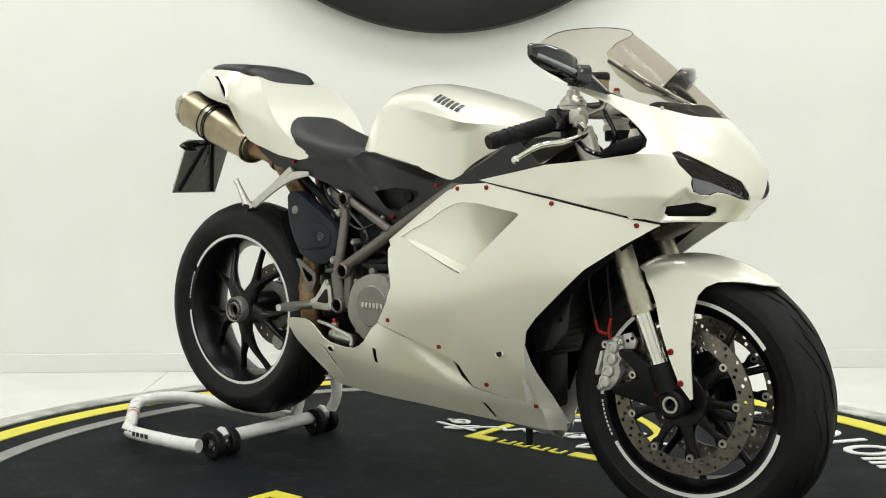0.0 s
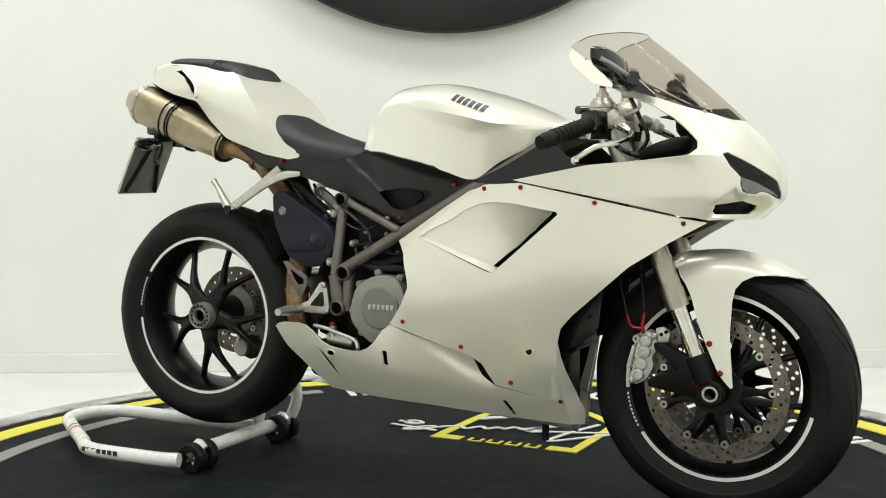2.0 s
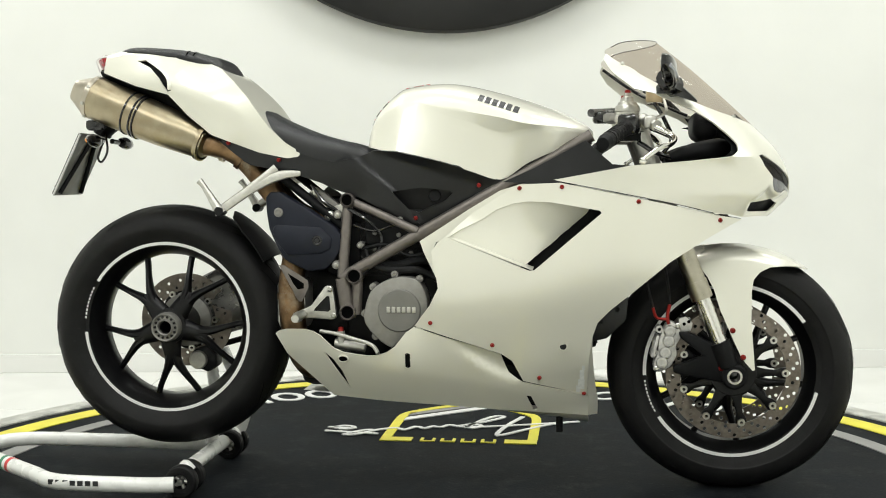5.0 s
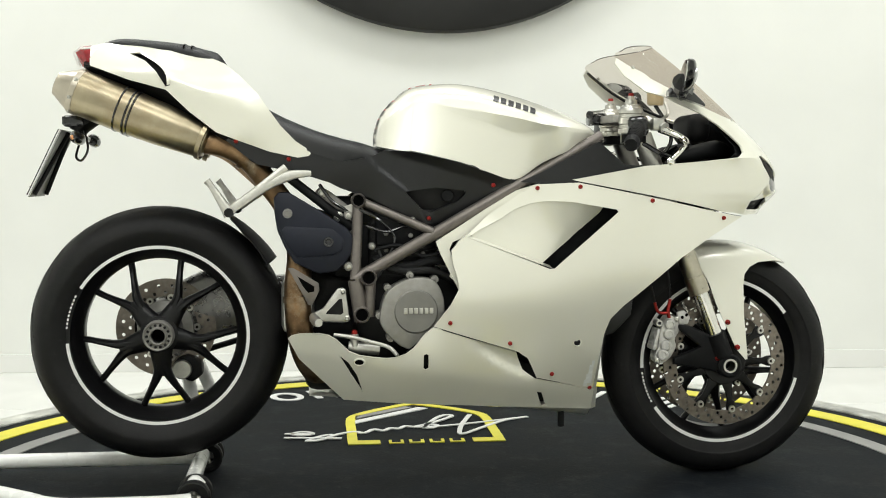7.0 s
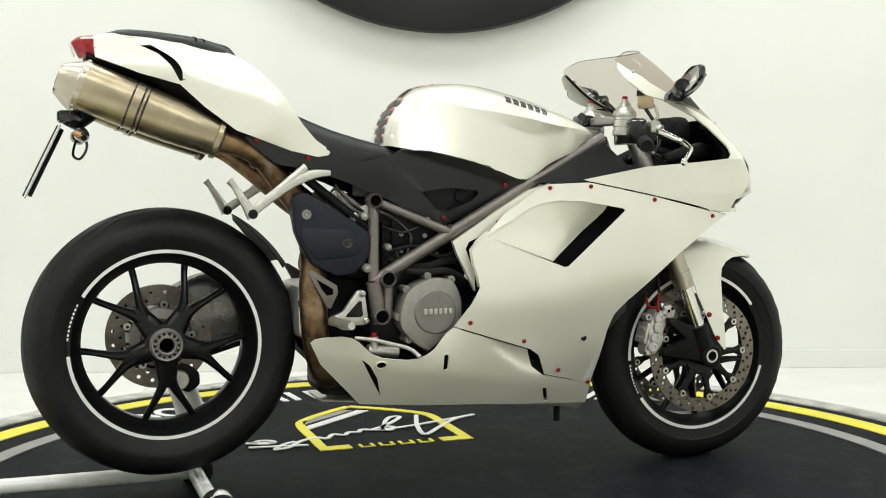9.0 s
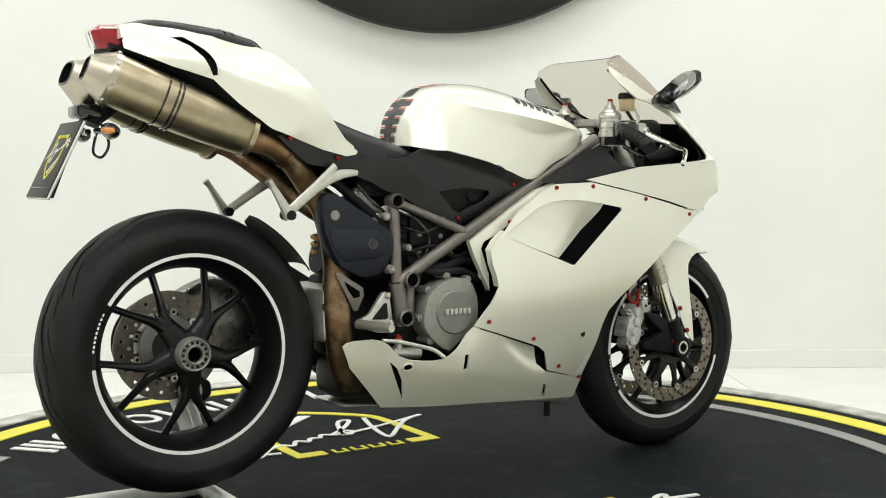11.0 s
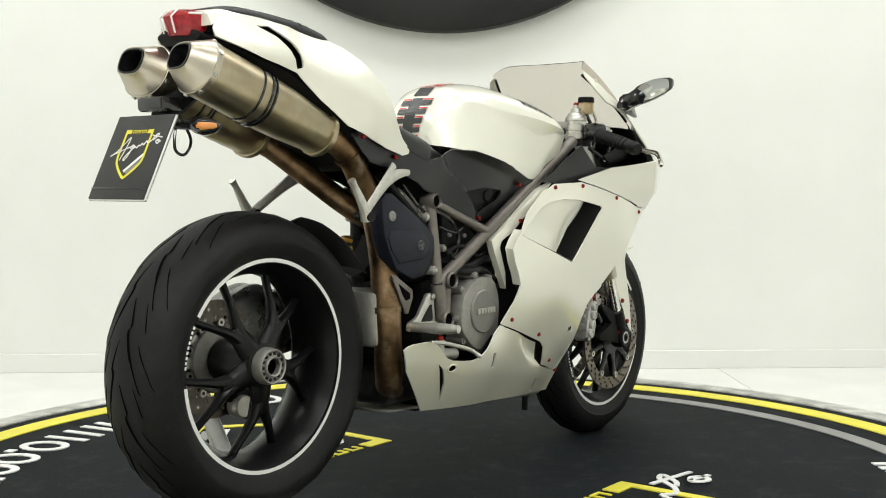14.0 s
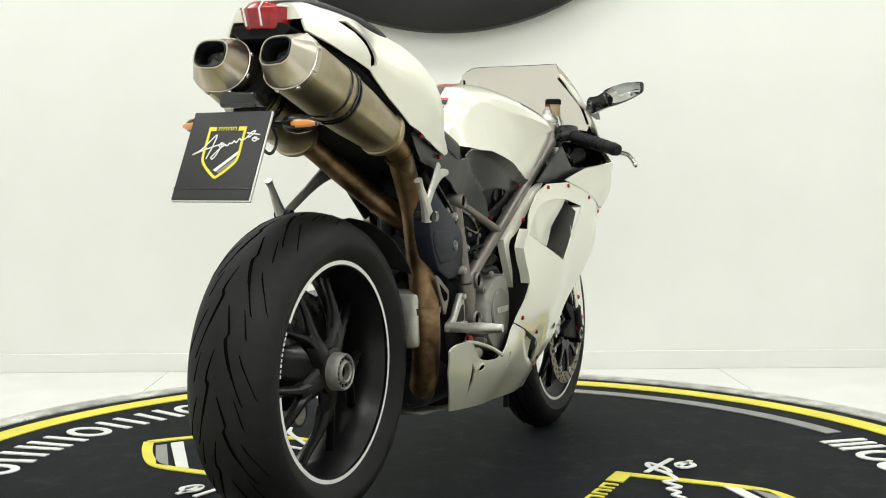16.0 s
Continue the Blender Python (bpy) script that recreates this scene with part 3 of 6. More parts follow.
def strip(line_a, line_b):
    """A ribbon between two lines of points."""
    bm = bmesh.new()
    rows = [(bm.verts.new(p), bm.verts.new(q)) for p, q in zip(line_a, line_b)]
    for p, q in zip(rows, rows[1:]):
        bm.faces.new((p[0], p[1], q[1], q[0]))
    return bm


LIP = [(0.022 + 0.2 * k / 16, 0.6325 - 0.075 * k / 16) for k in range(17)]
both("scoop_lip", strip([Vector((u, -W(u, v) - 0.0002, v)) for u, v in LIP], [Vector((u + 0.002, -W(u, v) + max(0.004, SC(u, v)) + 0.004, v + 0.005)) for u, v in LIP]), PEARL, bike)
both("scoop_duct", patch([(0.014, 0.633), (0.05, 0.657), (0.1, 0.68), (0.172, 0.717), (0.267, 0.722), (0.36, 0.71), (0.348, 0.69), (0.205, 0.568), (0.19, 0.562), (0.12, 0.588)], lambda u, v: Vector((u, -W(u, v) + max(0.0, SC(u, v)) + 0.003, v)), (), 0.018, 0.003), PEARL, bike, "recessed air scoop")
both("vent_frame", patch([(-0.053, 0.622), (-0.001, 0.655), (0.068, 0.70), (0.143, 0.745), (0.2, 0.762), (0.1, 0.69), (0.029, 0.638), (-0.012, 0.62), (-0.02, 0.603), (0.002, 0.54), (0.004, 0.5), (-0.021, 0.55), (-0.042, 0.592)],
                         lambda u, v: Vector((u, -0.153 - max(0, (u + 0.05) * 0.06), v)), (), 0.014, 0.018), PEARL, bike)
VEDGE = [(-0.003, 0.512), (-0.007, 0.537), (-0.016, 0.567), (-0.02, 0.601), (-0.003, 0.623), (0.027, 0.646)]
both("vent_return", strip([Vector((u, -W(u, v), v)) for u, v in VEDGE], [Vector((u + 0.003, -W(u, v) + 0.026, v + 0.001)) for u, v in VEDGE]), PEARL, bike)
EDGE = [(0.362, 0.395, 0.004), (0.3575, 0.36, 0.014), (0.3555, 0.331, 0.024), (0.3545, 0.3, 0.034), (0.354, 0.27, 0.044), (0.3535, 0.243, 0.05), (0.357, 0.237, 0.051), (0.357, 0.21, 0.054), (0.357, 0.184, 0.052)]
both("fairing_return", strip([Vector((x, -W(x, z), z)) for x, z, k in EDGE], [Vector((x + 0.45 * k, -max(0.012, W(x, z) - k), z - 0.1 * k)) for x, z, k in EDGE]), PEARL, bike)


def under(u, v):
    """The belly pan's skin: a scallop runs up to the side vent."""
    cv = float(np.interp(u, [0.0, 0.05, 0.09, 0.13, 0.2], [0.372, 0.352, 0.325, 0.3, 0.276]))
    t = min(1.0, max(0.0, (v - cv) / 0.016)) * min(1.0, max(0.0, (u - 0.015) / 0.07)) * (1 if u < 0.2 else 0)
    return Vector((u, -W(u, v) + 0.013 * t, v))


BELLY = [(-0.409, 0.395), (-0.4, 0.402), (-0.382, 0.406), (-0.335, 0.407), (-0.312, 0.402), (-0.295, 0.392), (-0.264, 0.362), (-0.24, 0.352), (-0.207, 0.347), (-0.175, 0.344), (-0.152, 0.346), (-0.13, 0.354), (-0.111, 0.368), (-0.084, 0.402), (-0.064, 0.417),
         (0.144, 0.349), (0.15, 0.332), (0.163, 0.303), (0.196, 0.2785), (0.357, 0.238), (0.357, 0.183), (0.218, 0.196), (-0.276, 0.233), (-0.383, 0.343)]
both("belly_pan", patch(BELLY, under, [[(-0.288, 0.352), (-0.266, 0.334), (-0.245, 0.301), (-0.229, 0.252), (-0.262, 0.306)], [(-0.086, 0.35), (-0.08, 0.353), (-0.074, 0.35), (-0.074, 0.316), (-0.08, 0.313), (-0.086, 0.316)],
                                        [(0.204, 0.242), (0.216, 0.24), (0.232, 0.203), (0.222, 0.2)]], 0.013, 0.004), PEARL, bike, "pearl white belly pan with slots")

# added black sheets inside the white skins: shade for scoop, vents and slots
both("fairing_shade_sheet", patch([(0.04, 0.64), (0.15, 0.725), (0.29, 0.755), (0.66, 0.672), (0.45, 0.51), (0.37, 0.43), (0.34, 0.26), (0.2, 0.27), (-0.03, 0.41), (0.02, 0.5), (0.01, 0.58)], lambda u, v: Vector((u, -W(u, v) * 0.62, v)), (), 0.05, 0.003), BLACKP, bike)
both("belly_shade_sheet", patch([(-0.38, 0.385), (-0.3, 0.385), (-0.25, 0.35), (-0.15, 0.34), (-0.08, 0.395), (0.2, 0.31), (0.3, 0.235), (0.29, 0.205), (0.2, 0.212), (-0.27, 0.245), (-0.37, 0.345)], lambda u, v: Vector((u, -W(u, v) + 0.014, v)), (), 0.04, 0.002), BLACKP, bike)

# nose: level by level from the middle line round to the side
ZK = [0.66, 0.69, 0.72, 0.745, 0.80, 0.85, 0.904, 0.961, 1.03, 1.075, 1.106]
XT = [0.77, 0.8, 0.832, 0.84, 0.832, 0.802, 0.75, 0.69, 0.614, 0.56, 0.521]
LK = [0.11, 0.12, 0.13, 0.135, 0.145, 0.165, 0.185, 0.18, 0.16, 0.14, 0.12]
WK = [0.178, 0.186, 0.196, 0.203, 0.207, 0.206, 0.203, 0.194, 0.17, 0.145, 0.118]
ZK, XT, LK, WK = (np.array(q) for q in zip(*spline(list(zip(ZK, XT, LK, WK)), 8)))


SCALLOP = [(0.9, 0.716), (0.78, 0.741), (0.675, 0.757), (0.645, 0.742), (0.565, 0.733), (0.49, 0.733), (0.418, 0.739), (0.327, 0.736), (0.136, 0.722), (0.152, 0.699), (0.265, 0.686), (0.82, 0.688)]
NS = 0.25


def dent(u, v):
    """Depth of the hollow under the lamp, which runs back into the air intake."""
    if not (0.0 < u < 1.0 and 0.67 < v < 0.78):
        return 0.0
    p, near = np.array((u * NS, v)), 1.0
    for a, b in zip(SCALLOP, SCALLOP[1:] + SCALLOP[:1]):
        a, b = np.array((a[0] * NS, a[1])), np.array((b[0] * NS, b[1]))
        t = min(1.0, max(0.0, float((p - a) @ (b - a)) / float((b - a) @ (b - a))))
        near = min(near, float(np.linalg.norm(a + (b - a) * t - p)))
    near = near if inside((u, v), SCALLOP) else -near
    k = min(1.0, max(0.0, (near + 0.003) / 0.017))
    return 0.015 * k * k * (3 - 2 * k) * min(1.0, max(0.0, (u - 0.12) / 0.35))


def nose(u, v):
    xt, ln, w = (float(np.interp(v, ZK, q)) for q in (XT, LK, WK))
    w += 0.016 * math.exp(-abs(v - 0.822) / 0.03) * min(1, max(0, (u - 0.45) / 0.3))
    if u < 1:
        a = u * math.pi / 2
        s = dent(u, v)
        return Vector((xt - ln * (1 - math.cos(a)) - s * math.cos(a), -w * math.sin(a) ** 0.92 + s * math.sin(a), v))
    k = min(1, (u - 1) / 0.35)
    return Vector((xt - ln - (u - 1), -(w + (0.208 - w) * k * (1 if v < 0.87 else 0)), v))


def nu(x, z):
    """From side-view x to the nose's own way round."""
    xt, ln = float(np.interp(z, ZK, XT)), float(np.interp(z, ZK, LK))
    d = (x - (xt - ln)) / ln
    return (2 / math.pi * math.acos(min(1, d)) if d > 0 else 1 + xt - ln - x, z)


BORDER = [(0.724, 0.905), (0.65, 0.928), (0.59, 0.95), (0.53, 0.983), (0.47, 1.015), (0.42, 1.046), (0.392, 1.066)]
bor = [(0.0, 0.9), (0.25, 0.9)] + [nu(*q) for q in BORDER]
UPPER = bor + [nu(*q) for q in [(0.386, 1.052), (0.405, 1.022), (0.455, 0.982), (0.525, 0.958), (0.592, 0.93), (0.637, 0.902), (0.665, 0.878), (0.69, 0.852), (0.692, 0.836), (0.681, 0.826), (0.585, 0.812), (0.447, 0.802), (0.27, 0.77),
                                (0.287, 0.766), (0.468, 0.731), (0.662, 0.689), (0.71, 0.682)]] + [(0.62, 0.684), (0.3, 0.682), (0.0, 0.68)]
LAMP = [(0.676, 0.825), (0.618, 0.828), (0.525, 0.81), (0.38, 0.788), (0.183, 0.766), (0.104, 0.74), (0.074, 0.725), (0.194, 0.728), (0.339, 0.74), (0.418, 0.744), (0.495, 0.737), (0.559, 0.737), (0.629, 0.745), (0.64, 0.761), (0.622, 0.774), (0.655, 0.786), (0.689, 0.8)]
BULGE = [(0.615, 0.774), (0.464, 0.763), (0.338, 0.75), (0.151, 0.731), (0.339, 0.742), (0.417, 0.746), (0.505, 0.739), (0.569, 0.74), (0.625, 0.75)]
INTAKE = [(0.865, 0.7155), (0.73, 0.719), (0.585, 0.724), (0.485, 0.719), (0.36, 0.713), (0.318, 0.702), (0.35, 0.6945), (0.78, 0.695), (0.84, 0.702)]


def round_nose(outline, shift, holes=(), step=0.008, thick=0.003):
    """A shell of the nose's form, moved in by shift, from an outline in its own coordinates."""
    return patch([(u * NS, v) for u, v in outline], lambda a, v: nose(a / NS, v) + Vector((-shift, 0.55 * shift if a > 0.1 * NS else 0.0, 0)), [[(u * NS, v) for u, v in h] for h in holes], step, thick)


both("nose_fairing", round_nose(UPPER, 0, [LAMP, INTAKE], 0.0055, 0.004), PEARL, bike, "pearl white nose fairing")
lens = both("headlamp", round_nose(LAMP, 0.003, thick=0.0), LAMPGL, bike, "smoked angular headlamp lens")
both("lower_lens", round_nose(BULGE, 0.0012, thick=0.001), BULGEL, bike, "smoky lower lamp reflector")
both("headlamp_bowl", round_nose(LAMP, 0.03, step=0.02, thick=0.002), GLOSSB, bike)
both("lamp_surround", tube([tuple(nose(*q) + Vector((-0.003, 0.0015, 0))) for q in LAMP + LAMP[:1]], 0.002, 6, 2), GLOSSB, bike)
both("lamp_projector", lathe([(0, -0.004), (0.012, -0.002), (0.016, 0.006), (0.018, 0.02)], 20, centre=(0, 0, 0)), CHROME, bike)
for ob in [o for o in bike.children if o.name.startswith("lamp_projector")]:
    ob.matrix_local = pose(0.765, -0.1 if ob.name == "lamp_projector" else 0.1, 0.775, 0, 0, 80)
both("intake_throat", patch([(q[0] * NS, q[1]) for q in [(0.95, 0.722), (0.5, 0.728), (0.28, 0.715), (0.27, 0.69), (0.9, 0.69)]], lambda a, v: nose(a / NS, v) + Vector((-0.03, 0.03, 0)), (), 0.02, 0.002), BLACKP, bike)
SCREEN = [(0.0, 0.898)] + [(u, v - 0.004) for u, v in bor[1:]] + [tuple(q) for q in spline([nu(0.39, 1.07), nu(0.398, 1.08), (0.97, 1.09), (0.8, 1.098), (0.5, 1.103), (0.25, 1.105), (0.0, 1.106)], 4)]
both("windscreen", round_nose(SCREEN, 0.002, (), 0.014, 0.0), SMOKE, bike, "clear smoked windscreen")

both("screen_edge", tube([tuple(nose(*q)) for q in SCREEN[-20:]], 0.0009, 6, 2), GLOSSB, bike)
both("screen_base", round_nose([(0.0, 0.888), (0.4, 0.89), (0.75, 0.899), (0.82, 0.905), (0.6, 0.913), (0.3, 0.924), (0.0, 0.93)], 0.012, (), 0.015, 0.002), BLACKP, bike, "black cowl under the screen")

# ---- tank ----
part("fuel_tank", loft([
    (-0.19, [(0, 0.885), (0.03, 0.883), (0.05, 0.879), (0.06, 0.875), (0.062, 0.872), (0.075, 0.853)]),
    (-0.172, [(0, 0.936), (0.035, 0.933), (0.06, 0.925), (0.08, 0.912), (0.084, 0.905), (0.11, 0.848)]),
    (-0.12, [(0, 0.988), (0.045, 0.985), (0.078, 0.972), (0.098, 0.952), (0.101, 0.947), (0.138, 0.838)]),
    (-0.08, [(0, 1.004), (0.05, 1.0), (0.085, 0.986), (0.107, 0.962), (0.109, 0.958), (0.145, 0.83)]),
    (0.0, [(0, 1.012), (0.065, 1.005), (0.115, 0.98), (0.134, 0.945), (0.135, 0.928), (0.15, 0.811)]),
    (0.07, [(0, 1.003), (0.075, 0.996), (0.138, 0.97), (0.161, 0.932), (0.153, 0.906), (0.151, 0.791)]),
    (0.144, [(0, 0.985), (0.085, 0.977), (0.16, 0.95), (0.183, 0.917), (0.165, 0.88), (0.145, 0.771)]),
    (0.208, [(0, 0.966), (0.085, 0.958), (0.165, 0.93), (0.19, 0.902), (0.178, 0.89), (0.146, 0.81)]),
    (0.28, [(0, 0.94), (0.07, 0.934), (0.13, 0.915), (0.156, 0.896), (0.158, 0.886), (0.142, 0.842)]),
    (0.34, [(0, 0.912), (0.05, 0.908), (0.09, 0.9), (0.105, 0.89), (0.106, 0.885), (0.1, 0.864)]),
    (0.365, [(0, 0.89), (0.03, 0.889), (0.05, 0.887), (0.062, 0.882), (0.064, 0.88), (0.06, 0.868)])], 5, 5, hard=(3, 4)), PEARL, bike, "pearl white sculpted fuel tank")

# ---- tail ----
def tail_fold(u, v):
    """Two folds along the tail's side."""
    a = float(np.interp(u, [-0.88, -0.695, -0.554, -0.42], [1.055, 1.03, 0.994, 0.93]))
    b = float(np.interp(u, [-0.88, -0.68, -0.502, -0.36], [1.02, 0.992, 0.92, 0.842]))
    k = min(1, max(0, (-0.4 - u) / 0.1))
    return k * (-0.3 * max(0.0, v - a) + 0.22 * max(0.0, min(0.022, a - v)) - 0.45 * max(0.0, b + 0.014 - v))


TPTS = [(-0.867, 1.043, 0.085), (-0.859, 1.073, 0.075), (-0.687, 0.999, 0.126), (-0.349, 0.836, 0.136), (-0.525, 0.875, 0.16), (-0.403, 0.835, 0.146), (-0.573, 1.054, 0.108), (-0.673, 1.075, 0.092), (-0.513, 1.014, 0.146),
          (-0.474, 0.973, 0.163), (-0.421, 0.899, 0.159), (-0.62, 0.96, 0.147), (-0.52, 0.94, 0.171), (-0.79, 1.04, 0.108), (-0.6, 1.02, 0.134), (-0.56, 1.01, 0.147), (-0.7, 1.045, 0.12)]
TR = rbf([(u, v, h - tail_fold(u, v)) for u, v, h in TPTS])


def TW(u, v):
    return TR(u, v) + tail_fold(u, v)


TAIL = [(-0.867, 1.043), (-0.868, 1.06), (-0.855, 1.08), (-0.819, 1.09), (-0.673, 1.078), (-0.59, 1.064), (-0.55, 1.046), (-0.513, 1.014), (-0.474, 0.973), (-0.421, 0.899), (-0.385, 0.862), (-0.347, 0.838), (-0.355, 0.828), (-0.381, 0.824), (-0.448, 0.838), (-0.569, 0.882), (-0.635, 0.933), (-0.688, 0.984), (-0.774, 1.007)]
TSLOT = [(-0.774, 1.071), (-0.742, 1.073), (-0.70, 1.046), (-0.68, 1.022), (-0.678, 0.994), (-0.689, 0.991), (-0.709, 1.026), (-0.735, 1.052)]
both("tail_fairing", patch(TAIL, lambda u, v: Vector((u, -TW(u, v), v)), [TSLOT], 0.012, 0.004), PEARL, bike, "pearl white tail fairing with slot")
SLIP = spline([(-0.742, 1.073), (-0.70, 1.046), (-0.68, 1.022), (-0.677, 0.996)], 5)
both("slot_lip", strip([Vector((u, -TW(u, v) - 0.0005, v)) for u, v in SLIP], [Vector((u - 0.007, -TW(u, v) - 0.0055, v - 0.002)) for u, v in SLIP]), PEARL, bike)
# added black sheet behind the tail skin, for the slot's inner shade
both("tail_shade_sheet", patch([(-0.84, 1.05), (-0.8, 1.075), (-0.6, 1.05), (-0.5, 0.95), (-0.45, 0.88), (-0.6, 0.93), (-0.72, 1.0)], lambda u, v: Vector((u, -TW(u, v) + 0.016, v)), (), 0.04, 0.002), BLACKP, bike)
DECK = []
for u, v, rise in ((-0.868, 1.064, 0.03), (-0.82, 1.0885, 0.014), (-0.75, 1.084, 0.014), (-0.673, 1.0765, 0.014), (-0.59, 1.0625, 0.004), (-0.55, 1.0445, -0.018), (-0.513, 1.0125, -0.04), (-0.474, 0.9715, -0.05), (-0.446, 0.933, -0.046), (-0.421, 0.8975, -0.04), (-0.4, 0.875, -0.034)):
    w = TW(u, v) - 0.0015
    DECK.append((u, [(0, v + rise), (w * 0.5, v + rise), (w * 0.8, v + rise * 0.8), (w, v)]))
part("tail_deck", loft(DECK, 4, 4), PEARL, bike, "pearl white deck between seat and pillion pad")
part("pillion_seat", loft([(-0.838, [(0, 1.114), (0.03, 1.113), (0.05, 1.108), (0.05, 1.1)]), (-0.79, [(0, 1.121), (0.05, 1.12), (0.075, 1.11), (0.075, 1.093)]), (-0.67, [(0, 1.112), (0.06, 1.11), (0.09, 1.098), (0.09, 1.08)]), (-0.6, [(0, 1.096), (0.07, 1.094), (0.1, 1.08), (0.1, 1.06)]),
                           (-0.565, [(0, 1.082), (0.07, 1.08), (0.1, 1.062), (0.1, 1.045)]), (-0.535, [(0, 1.03), (0.065, 1.028), (0.088, 1.02), (0.088, 1.0)])], 4, 4), SEAT, bike, "black vinyl pillion seat pad").matrix_local = pose(0, 0, -0.01)
part("rider_seat", loft([(-0.568, [(0, 1.046), (0.03, 1.045), (0.055, 1.038), (0.058, 1.01)]), (-0.535, [(0, 1.018), (0.055, 1.016), (0.094, 1.006), (0.1, 0.97)]), (-0.47, [(0, 0.96), (0.07, 0.957), (0.112, 0.945), (0.118, 0.905)]), (-0.419, [(0, 0.925), (0.08, 0.922), (0.128, 0.9), (0.132, 0.87)]), (-0.334, [(0, 0.888), (0.09, 0.885), (0.135, 0.865), (0.138, 0.828)]),
                         (-0.26, [(0, 0.866), (0.085, 0.863), (0.128, 0.845), (0.13, 0.806)]), (-0.215, [(0, 0.856), (0.07, 0.853), (0.105, 0.835), (0.108, 0.8)]), (-0.15, [(0, 0.835), (0.05, 0.833), (0.09, 0.82), (0.09, 0.8)])], 4, 4), SEAT, bike, "black vinyl rider seat").matrix_local = pose(-0.012, 0, 0.007)
# black side panel under seat and tank
SUB = [(-0.36, 0.842), (-0.272, 0.815), (-0.215, 0.824), (-0.17, 0.842), (-0.108, 0.838), (0.001, 0.813), (0.146, 0.768), (0.07, 0.722), (0.001, 0.682), (-0.047, 0.664), (-0.089, 0.664), (-0.205, 0.726), (-0.273, 0.749), (-0.3, 0.763), (-0.361, 0.783), (-0.408, 0.795), (-0.476, 0.808), (-0.51, 0.832), (-0.55, 0.866), (-0.535, 0.872), (-0.45, 0.845)]
RECESS = [(-0.125, 0.742), (-0.05, 0.752), (0.02, 0.744), (0.024, 0.736), (0.005, 0.718), (-0.035, 0.703), (-0.058, 0.69), (-0.085, 0.7)]
SW = rbf([(0.09, 0.757, 0.136), (-0.066, 0.677, 0.119), (-0.403, 0.82, 0.133), (-0.525, 0.867, 0.143), (-0.2, 0.73, 0.105), (-0.2, 0.82, 0.126), (-0.17, 0.845, 0.126), (-0.108, 0.84, 0.143), (0.0, 0.81, 0.153), (0.146, 0.768, 0.142), (-0.1, 0.74, 0.13), (-0.3, 0.79, 0.128)])


def panel_relief(u, v):
    """A fold runs from the seat's nose down to the lower bolt; the field behind it lies deeper, with a bead along the tank."""
    fold = float(np.interp(v, [0.664, 0.70, 0.75, 0.80, 0.84], [-0.07, -0.09, -0.135, -0.2, -0.24]))
    k = min(1.0, max(0.0, (u - fold) / 0.022))
    low = min(1.0, max(0.0, (0.815 - 0.27 * (u + 0.02) - v) / 0.02))
    return 0.011 * k * k * (3 - 2 * k) * low if u < 0.08 else 0.011 * low * max(0.0, 1 - (u - 0.08) / 0.05)


both("seat_side_panel", patch(SUB, lambda u, v: Vector((u, -SW(u, v) - 0.004 * min(1.0, max(0.0, (u + 0.3) / 0.08)) + panel_relief(u, v), v)), [RECESS], 0.0095, 0.004), PANELB, bike, "satin black panel under seat and tank")

